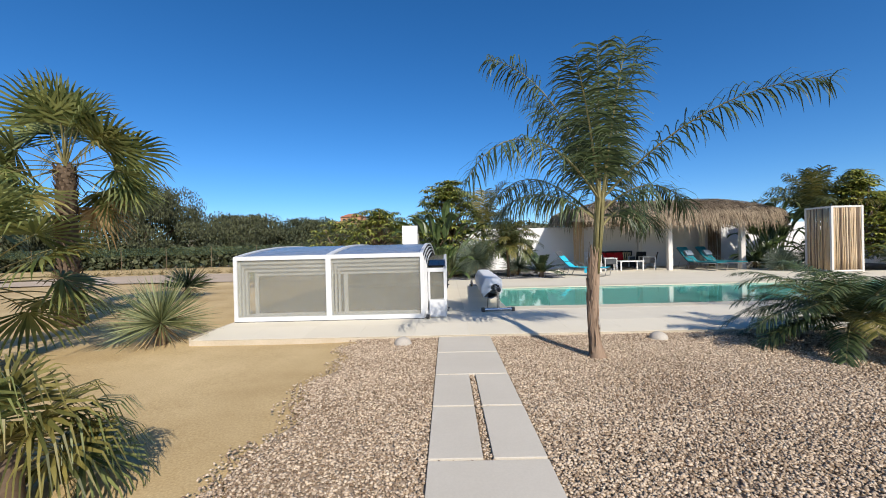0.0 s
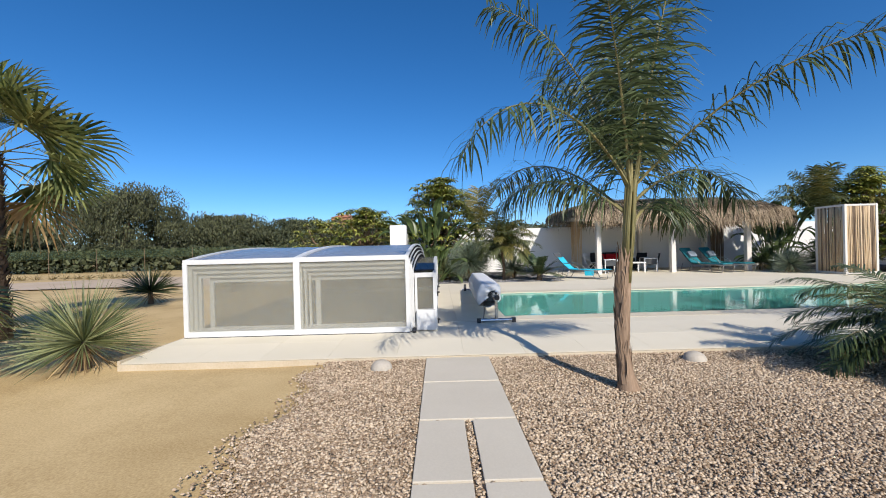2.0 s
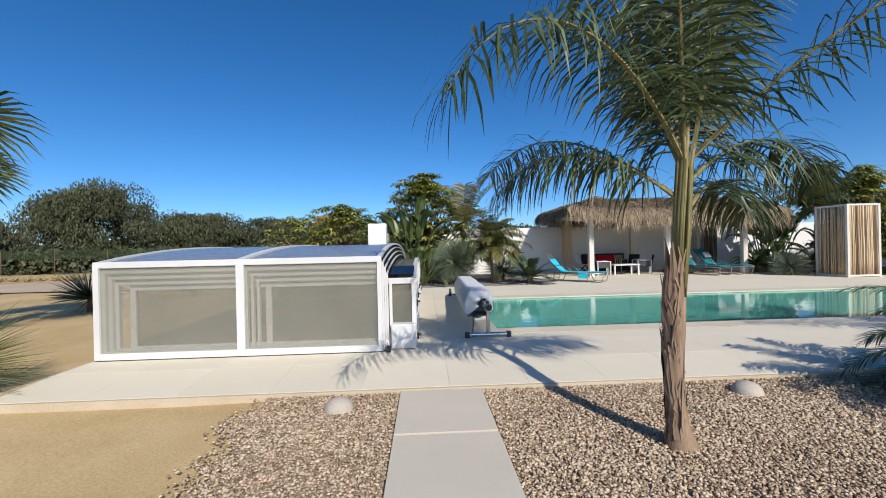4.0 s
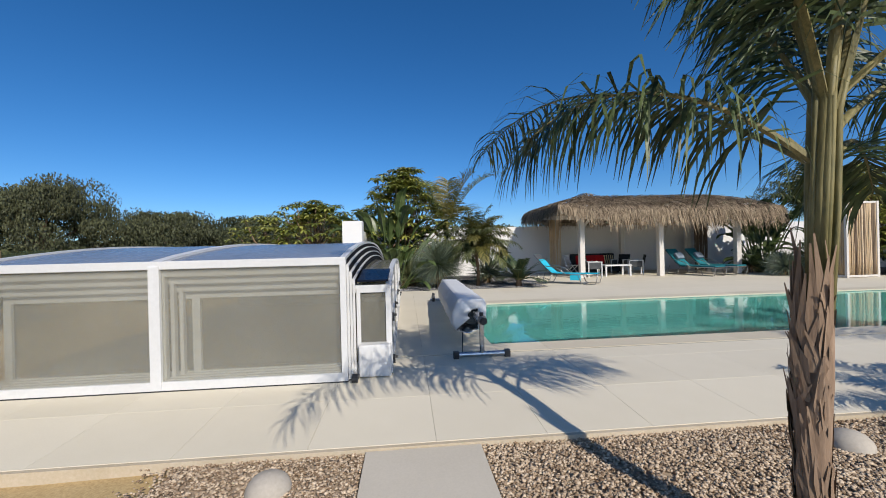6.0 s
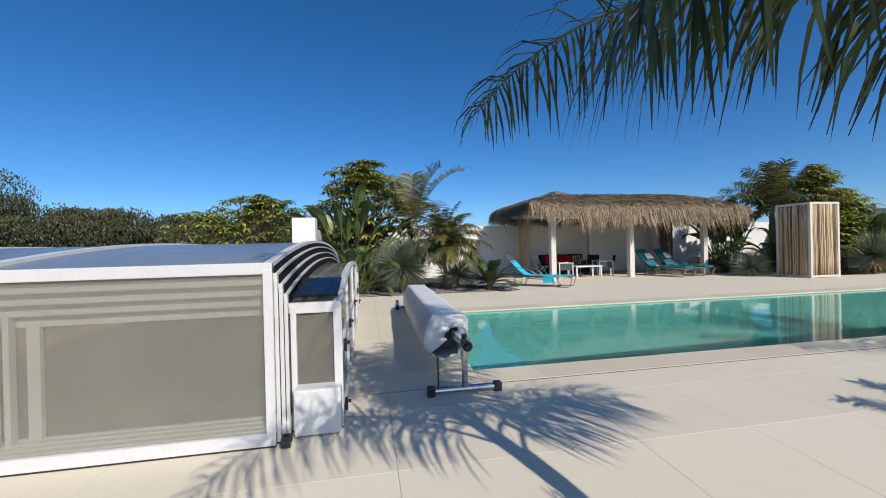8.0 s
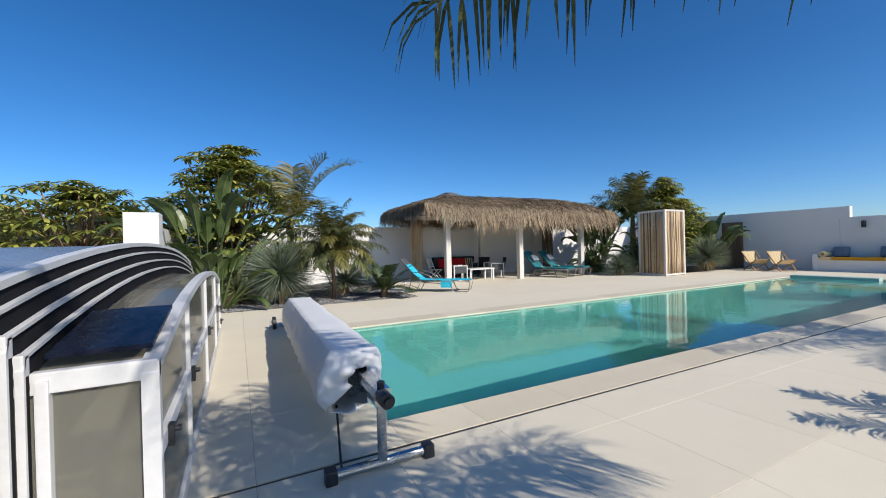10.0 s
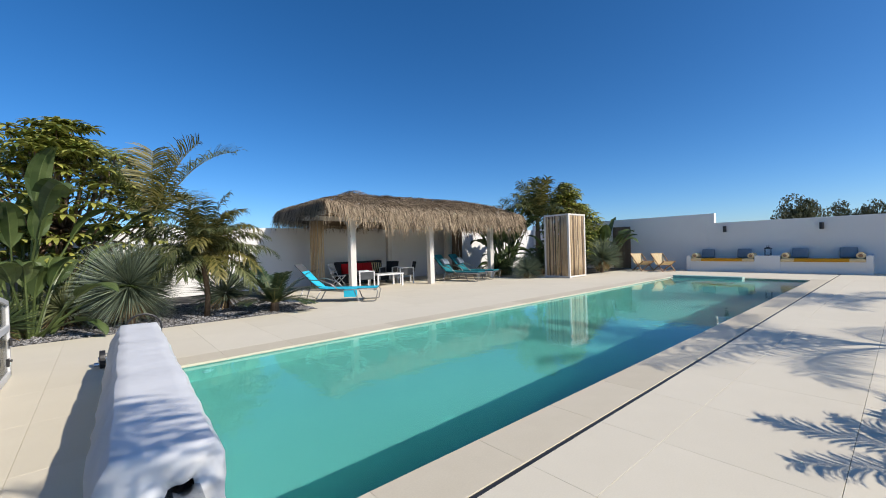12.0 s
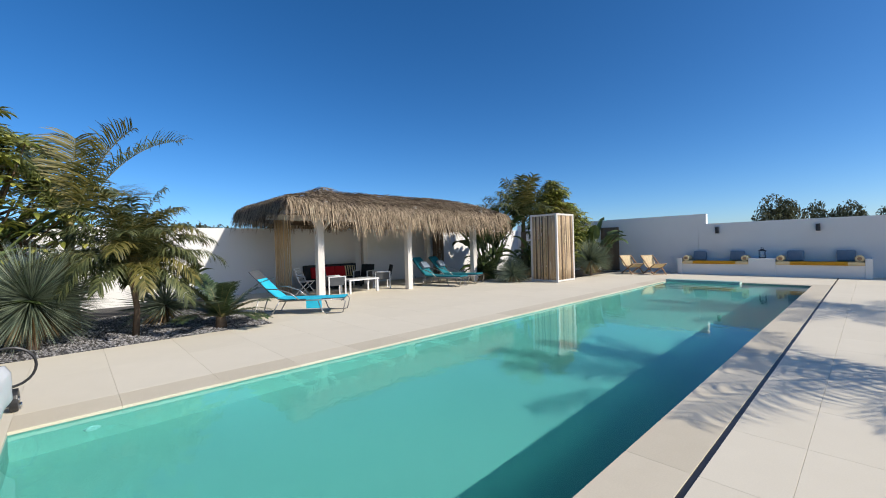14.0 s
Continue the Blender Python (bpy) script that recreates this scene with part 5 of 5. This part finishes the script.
def fan_palm(at, height, radius, leaves, stalk, blade, label, seed, bark=True, low=-40, high=80, pale=0.1, sag=0.0, segments=34, spread=250, turn=0.7, finger=0.62):
    rng = random.Random(seed)
    t = thing("fan_palm", label, "palm tree", at)
    o = Vector(at)
    part("trunk", Geo().tube([o + Vector((0, 0, height * k / 6)) for k in range(7)], [radius * (1.35, 1.1, 0.95, 0.9, 0.88, 0.9, 0.8)[k] for k in range(7)], 14), "trunk_rough", t, smooth=True)
    if bark:
        g = Geo()
        for k in range(int(height * 130)):
            z = height * (k + 0.5) / (height * 130)
            a = k * 2.39996
            d = Vector((math.cos(a), math.sin(a), 0))
            r = radius * (1.25 - 0.35 * min(1, z / height * 2))
            c = o + d * r + UP * z
            s = d.cross(UP)
            g.strip([c, c + d * 0.03 + UP * 0.08 + s * rng.uniform(-0.03, 0.03), c + d * 0.075 + UP * rng.uniform(0.08, 0.2)], [0.085, 0.06, 0.012], [s] * 3)
        part("leaf_stub", g, "trunk_rough", t, "cut brown leaf stubs")
    for k in range(leaves):
        el = low + (high - low) * ((k * 0.7549 + 0.2) % 1.0) ** 0.85
        g = Geo()
        fan_leaf(g, o + UP * (height - 0.05 + rng.uniform(-0.1, 0.12)), k * 137.5 + rng.uniform(-12, 12), el, stalk * rng.uniform(0.8, 1.15), blade * rng.uniform(0.85, 1.12), rng, droop=0.45 if el < 20 else 0.2, tip_sag=rng.uniform(0.2, 0.8) + sag, segments=segments, spread=spread, roll=rng.uniform(-turn, turn), finger=finger)
        part("leaf", g, ["palm_dry" if el < -34 else ("palm_yellow" if rng.random() < pale else "fan"), "crownshaft"], t)
    return t


fan_palm((-7.45, 8.95, -0.06), 3.4, 0.19, 34, 1.05, 0.95, "fan palm with a shaggy brown trunk on sand", 41, low=-38, high=84, segments=26, spread=215, turn=0.9, pale=0.2)
fan_palm((-5.25, 5.3, -0.06), 1.15, 0.2, 24, 0.95, 0.8, "young fan palm with broad dark leaves on sand", 42, low=-20, spread=220, segments=28)
fan_palm((-1.78, 2.6, -0.06), 0.40, 0.11, 24, 0.34, 0.42, "low fan palm with yellowing leaf tips on sand", 43, bark=False, low=-12, high=72, pale=0.4, sag=0.9, segments=24, spread=190, finger=0.5)


def spiky(at, count, length, wide, material, label, seed, low=-25, high=88, droop=0.12, stem=0.0, name="yucca"):
    rng = random.Random(seed)
    t = thing(name, label, "shrub", at)
    o = Vector(at)
    heart = o + UP * (stem + length * (0.45 if low < 0 else 0.12))
    part("stem", Geo().tube([o, heart], [0.08, 0.06], 10), "trunk_rough", t)
    g = Geo()
    blades(g, heart, count, length, wide, rng, low, high, droop)
    part("foliage", g, material, t)
    if low < 0:
        d = Geo()
        blades(d, heart - UP * 0.05, count // 9, length * 0.7, wide, rng, -65, low, 0.3)
        part("dry_foliage", d, "palm_dry", t, "dry straw-coloured lower blades")
    return t


spiky((-3.95, 6.85, -0.06), 420, 0.82, 0.016, "blade_bright", "spiky grey-green yucca on sand beside the terrace", 51, low=-18, droop=0.14)
spiky((-8.0, 13.7, -0.06), 260, 0.85, 0.024, "blade_dark", "dark spiky yucca on the sand", 52, low=-5)
spiky((-7.2, 17.0, -0.06), 200, 0.7, 0.022, "blade_bright", "small spiky yucca on the sand", 53, low=-5)
spiky((1.95, 17.35, TOP), 2000, 0.95, 0.0115, "yucca", "round ball of grey-green yucca blades in dark gravel", 54, low=-55, droop=0.05, stem=0.38)
spiky((3.9, 18.5, TOP), 340, 0.85, 0.018, "yucca", "grey-green yucca behind the small palm", 55, low=-25)
spiky((0.95, 18.1, TOP), 340, 0.85, 0.018, "blade_bright", "pale spiky yucca among the broad leaves", 56, low=-25)
spiky((15.1, 17.7, TOP), 900, 0.72, 0.013, "yucca", "round grey-green yucca by the shower cabin", 57, low=-30)
spiky((19.1, 16.5, TOP), 1500, 0.95, 0.013, "yucca", "large round yucca beside the deck chairs", 58, low=-30, stem=0.25)
spiky((16.9, 18.2, TOP), 420, 1.0, 0.02, "blade_dark", "dark yucca behind the shower cabin", 59, low=-20)

spiky((1.5, 19.4, TOP), 300, 0.85, 0.022, "blade_dark", "dark spiky yucca against the white wall", 62, low=-20)
spiky((0.2, 16.95, TOP), 260, 0.6, 0.02, "blade_dark", "low dark yucca by the paving", 64, low=-10)
spiky((15.2, 19.35, TOP), 300, 0.8, 0.022, "blade_dark", "dark yucca beside the gazebo corner", 65, low=-15)
cycad = thing("cycad", "flat rosette of stiff dark cycad fronds", "cycad", (4.6, 16.95, TOP))
part("stem", Geo().tube([(4.6, 16.95, TOP), (4.6, 16.95, 0.28)], [0.11, 0.09], 12), "trunk_rough", cycad)
rng = random.Random(61)
for k in range(30):
    g = Geo()
    feather_frond(g, (4.6, 16.95, 0.27), k * 137.5, 12 + (k * 23) % 50, 1.15 * rng.uniform(0.8, 1.1), 0.75, rng, 46, 0.2, 0.022, 0.15, 0.12, 15, stem=0.012)
    part("frond", g, ["blade_dark", "crownshaft"], cycad)


def paddles(at, leaves, stalk, length, wide, label, seed, low=45, name="bird_of_paradise"):
    rng = random.Random(seed)
    t = thing(name, label, "plant", at)
    o = Vector(at)
    for k in range(leaves):
        g = Geo()
        a = k * 137.5
        paddle(g, o + Vector((math.sin(radians(a)), math.cos(radians(a)), 0)) * rng.uniform(0.05, 0.3), a, rng.uniform(low, 86), stalk * rng.uniform(0.65, 1.1), length * rng.uniform(0.75, 1.15), wide * rng.uniform(0.85, 1.15), rng, rng.uniform(1.1, 2.3))
        part("leaf", g, ["paddle", "paddle"], t)
    return t


paddles((0.3, 18.3, TOP), 26, 2.2, 1.25, 0.42, "tall bird-of-paradise with broad torn leaves", 71, 50)
paddles((0.55, 17.4, TOP), 24, 1.05, 0.9, 0.36, "low bird-of-paradise with glossy leaves by the terrace", 72, 20)
paddles((4.0, 19.6, TOP), 12, 0.9, 0.8, 0.36, "broad-leaved plant behind the small palm", 73, 45)
paddles((16.1, 19.9, TOP), 22, 2.3, 1.1, 0.5, "tall bird-of-paradise beside the gazebo", 74, 66)
paddles((15.75, 19.3, TOP), 14, 0.9, 0.9, 0.36, "low bird-of-paradise by the gazebo corner", 76, 40)
paddles((17.2, 17.9, TOP), 22, 1.2, 1.0, 0.42, "bird-of-paradise crowding the shower cabin", 78, 45)
paddles((20.3, 17.1, TOP), 24, 1.6, 1.1, 0.5, "bird-of-paradise leaning over the round yucca", 77, 55)
paddles((17.4, 20.8, TOP), 18, 1.9, 1.1, 0.5, "tall bird-of-paradise behind the gazebo", 75, 55)


def umbrella_tree(at, height, spread, whorls, label, seed, base=0.45):
    rng = random.Random(seed)
    t = thing("umbrella_tree", label, "tree", at)
    o = Vector(at)
    trunk = Geo().tube([o, o + Vector((0.1, 0.05, height * 0.35)), o + Vector((0.0, 0.1, height * 0.7))], [0.12, 0.09, 0.06], 10)
    g = Geo()
    for k in range(whorls):
        d = rot(k * 137.5, -10 + 100 * ((k + 0.5) / whorls))
        r = rng.uniform(0.72, 1.0)
        hub_at = o + Vector((d.x * spread * r, d.y * spread * r, height * base + height * (1 - base) * max(0.0, 0.18 + 0.82 * d.z) * r))
        if k % 6 == 0:
            trunk.tube([o + Vector((0.03, 0.08, height * 0.45)), o.lerp(hub_at, 0.6) + UP * 0.25, hub_at], [0.045, 0.03, 0.015], 6)
        umbrella(g, hub_at, rng.uniform(0.30, 0.44), rng, 13)
    part("trunk", trunk, "trunk_pale", t, smooth=True)
    part("crown", g, "umbrella_leaf", t, "whorls of glossy yellow-green leaves")
    return t


umbrella_tree((0.85, 20.1, TOP), 4.6, 2.1, 420, "umbrella tree with drooping whorled leaves", 81, 0.2)
umbrella_tree((-2.5, 19.3, 0.0), 3.3, 2.0, 220, "low spreading umbrella tree behind the wall end", 82, 0.35)
umbrella_tree((-5.0, 21.5, 0.0), 3.0, 1.7, 80, "low spreading umbrella tree on open ground", 85, 0.35)
umbrella_tree((20.1, 18.1, TOP), 3.4, 1.3, 260, "umbrella tree in the walled corner", 83, 0.1)
umbrella_tree((18.5, 17.95, TOP), 4.3, 1.25, 320, "tall umbrella tree behind the shower cabin", 84, 0.12)


# ---- surroundings ----
def broad_tree(at, height, rx, ry, leaves, size, material, label, seed, hang=0.5, lobes=30, skirt=0.35):
    rng = random.Random(seed)
    t = thing("tree", label, "tree", at)
    o = Vector(at)
    trunk = Geo().tube([o, o + Vector((0.2, 0, height * 0.25)), o + Vector((0.1, 0.2, height * 0.55))], [height * 0.045, height * 0.035, height * 0.02], 8)
    for k in range(6):
        d = rot(k * 60 + rng.uniform(-15, 15), rng.uniform(20, 60))
        trunk.tube([o + UP * height * 0.28, o + UP * height * 0.4 + Vector((d.x * rx, d.y * ry, d.z * height * 0.2)) * 0.35, o + UP * height * 0.5 + Vector((d.x * rx, d.y * ry, d.z * height * 0.3)) * 0.7], [height * 0.02, height * 0.013, height * 0.006], 6)
    part("trunk", trunk, "trunk_rough", t)
    g = Geo()
    leaf_cloud(g, o + UP * height * (0.5 + skirt * 0.1), (rx, ry, height * 0.56), leaves, size, rng, hang, lobes)
    part("crown", g, material, t, "rounded crown of small grey-green leaves")
    return t


broad_tree((-31.0, 42.0, 0), 8.0, 6.4, 5.0, 34000, 0.17, "grey_leaf", "large rounded pepper tree beyond the sand", 91, 0.6)
broad_tree((-22.0, 44.0, 0), 5.5, 5.0, 4.5, 24000, 0.17, "grey_leaf", "rounded grey-green tree beyond the hedge", 92, 0.5)
broad_tree((-15.3, 47.0, 0), 5.1, 4.8, 4.0, 17000, 0.18, "dark_leaf", "dark bushy tree beyond the hedge", 93, 0.3)
broad_tree((-9.0, 52.0, 0), 5.0, 4.6, 4.0, 7000, 0.28, "dark_leaf", "dark tree far behind the enclosure", 94, 0.3)
broad_tree((-42.0, 40.0, 0), 6.0, 5.5, 5.0, 6000, 0.38, "grey_leaf", "wide grey-green tree at the edge of the field", 95, 0.5)
broad_tree((-55.0, 38.0, 0), 6.2, 6.5, 5.0, 5000, 0.42, "dark_leaf", "dark broad tree at the far end of the field", 96, 0.4)
broad_tree((-3.5, 56.0, 0), 4.6, 5.0, 4.0, 4000, 0.4, "dark_leaf", "low dark tree in the distance", 97, 0.3)
broad_tree((60.0, 15.0, 0), 5.3, 2.7, 2.6, 5000, 0.22, "dark_leaf", "round dark pine beyond the white wall", 98, 0.0, 10)
broad_tree((78.0, 13.2, 0), 5.2, 1.8, 1.7, 2000, 0.26, "dark_leaf", "small dark tree beyond the white wall", 99, 0.0, 8)
broad_tree((78.0, 10.0, 0), 5.4, 3.0, 2.2, 2500, 0.28, "dark_leaf", "spreading dark pine beyond the white wall", 100, 0.0, 8)
broad_tree((75.0, 5.5, 0), 5.4, 3.0, 2.2, 2500, 0.28, "dark_leaf", "dark pine far beyond the white wall", 101, 0.0, 8)

rng = random.Random(111)
hedge = Geo()
for k in range(13000):
    s = rng.random()
    x = -60 + 54 * s
    y = 36.5 + 4.5 * s + rng.gauss(0, 0.5)
    z = 2.35 * rng.random() ** 0.7 * (0.85 + 0.2 * noise.noise((x * 0.6, 0, 0)))
    p = Vector((x, y, z))
    a, b = Vector((rng.gauss(0, 1), rng.gauss(0, 1), rng.gauss(0, 1))).normalized(), Vector((rng.gauss(0, 1), rng.gauss(0, 1), rng.gauss(0, 1))).normalized()
    w = rng.uniform(0.12, 0.3)
    hedge.add([p - a * w, p + b * w, p + a * w * 1.2, p - b * w], [(0, 1, 2, 3)])
tagged(part("hedge", hedge, "dark_leaf"), "long dark clipped hedge across the field", "hedge", kind="stuff")
fence = thing("net_fence", "green windbreak net on posts before the hedge", "fence", (-33, 36, 0))
part("net", Geo().box(-60, 35.3, 1.25, -8, 35.32, 1.95), "net", fence)
for k in range(14):
    part("post", Geo().tube([(-60 + 4 * k, 35.31, -0.1), (-60 + 4 * k, 35.31, 2.0)], 0.025, 6), "dark_wood", fence)

tufts = Geo()
for k in range(40):
    blades(tufts, (-26 + 0.75 * k + rng.uniform(-0.2, 0.2), 26.8 + 0.02 * k + rng.uniform(-0.3, 0.3), 0.0), 34, 0.42, 0.03, rng, 15, 88, 0.4, 2, 0.1)
tagged(part("grass_tufts", tufts, "straw_grass"), "row of small dry grass tufts beside the road", "grass", kind="stuff")

# distant scrubby hills
hill = Geo()
HN, HM = 90, 10
for j in range(HM + 1):
    for i in range(HN + 1):
        a = radians(-95 + 125 * i / HN)
        r = 110 + 200 * j / HM
        x, y = r * math.sin(a), r * math.cos(a)
        up = 15.5 * math.sin(min(1, j / 6) * math.pi / 2) * (0.62 + 0.38 * math.cos((i - 66) / 16)) if i < 84 else 15.5 * 0.62 * math.sin(min(1, j / 6) * math.pi / 2) * (90 - i) / 6
        hill.v.append((x, y, -1.5 + max(0, up * (0.85 + 0.35 * noise.noise((x * 0.02, y * 0.02, 0))))))
hill.f = [(j * (HN + 1) + i, j * (HN + 1) + i + 1, (j + 1) * (HN + 1) + i + 1, (j + 1) * (HN + 1) + i) for j in range(HM) for i in range(HN)]
hill.m = [0] * len(hill.f)
tagged(part("backdrop_hills", hill, "hill", smooth=True), "distant scrub-covered hills under the sky", "hill", kind="structure")
scrub = Geo()
for k in range(1100):
    i = rng.uniform(0, HN - 8)
    j = rng.uniform(0.5, 6.2)
    a, r = radians(-95 + 125 * i / HN), 110 + 200 * j / HM
    ii, jj = int(round(i)), min(HM, int(round(j)))
    z = hill.v[jj * (HN + 1) + ii][2]
    leaf_cloud(scrub, (r * math.sin(a), r * math.cos(a), z + 0.9), (2.2 * rng.uniform(0.6, 1.3), 2.2, 1.7 * rng.uniform(0.6, 1.4)), 26, 0.95, rng, 0.1, 3)
tagged(part("hill_scrub", scrub, "dark_leaf"), "dark bushes and small trees over the hills", "bushes", kind="stuff")


def villa(x, y, z, w, h, turn, label):
    t = thing("villa", label, "house", (x, y, z))
    m = Matrix.Translation((x, y, z)) @ Matrix.Rotation(radians(turn), 4, "Z")
    part("wall", Geo().box(-w / 2, -w * 0.3, -2, w / 2, w * 0.3, h, m), "villa", t)
    part("wing", Geo().box(-w * 0.75, -w * 0.38, -2, -w * 0.2, w * 0.1, h * 0.6, m), "villa", t)
    part("roof", Geo().add([m @ Vector(p) for p in ((-w * 0.55, -w * 0.36, h), (w * 0.55, -w * 0.36, h), (w * 0.55, w * 0.36, h), (-w * 0.55, w * 0.36, h), (-w * 0.2, 0, h + w * 0.16), (w * 0.2, 0, h + w * 0.16))], [(0, 1, 5, 4), (1, 2, 5), (2, 3, 4, 5), (3, 0, 4), (0, 3, 2, 1)]), "roof_tile", t)
    for k in range(3):
        for zz in (h * 0.12, h * 0.58):
            part("window", Geo().box(-w * 0.38 + w * 0.28 * k, -w * 0.305, zz, -w * 0.24 + w * 0.28 * k, -w * 0.296, zz + h * 0.26, m), "window_dark", t)
    return t


def hill_z(x, y):
    a, r = math.degrees(math.atan2(x, y)), math.hypot(x, y)
    i, j = int(round((a + 95) / 125 * HN)), int(round((r - 110) / 200 * HM))
    return hill.v[j * (HN + 1) + i][2]


for x, y, w, h, turn in ((-47.0, 205.0, 11, 6, -12), (-165.0, 150.0, 13, 7, 40)):
    villa(x, y, hill_z(x, y) + 1.0, w, h, turn, "terracotta villa with a tiled roof on the distant hill")


# ---- paving slabs ----
tiles(near_x, [TY0, FALL, 8.40, 8.842], "slab")
tiles([TX0, -2.51, -1.62, -0.73, 0.16, 1.05, PX0], [8.882, 9.9, 11.0, 12.1, PY1, 14.9, 16.5], "slab")
tiles(steps_of(PX0, PX1, 0.885, 2.67), [8.882, PY0 + 0.02], "coping")
far_x = [PX0, 2.78] + [3.69 + 0.91 * i for i in range(16)] + [PX1]
tiles(far_x, [PY1 - 0.02, 13.65], "coping")
tiles(far_x, [13.65, 15.08, 16.5], "slab")
tiles([PX1 - 0.02, 19.0], [8.882, 10.4, 11.9, 13.65], "coping")
tiles([19.0, 20.15, 21.3, TX1], [8.882, 10.4, 11.9, 13.65], "slab")
tiles([PX1, 19.9, 21.2, TX1], [13.65, 15.08, 16.5], "slab")
tiles([5.46 + 1.305 * i for i in range(9)], [16.5, 17.9, 19.5, 21.1, 22.78], "slab")
tiles([15.9, 17.3], [16.5, 17.9, 19.5, 21.1, 22.78], "slab")
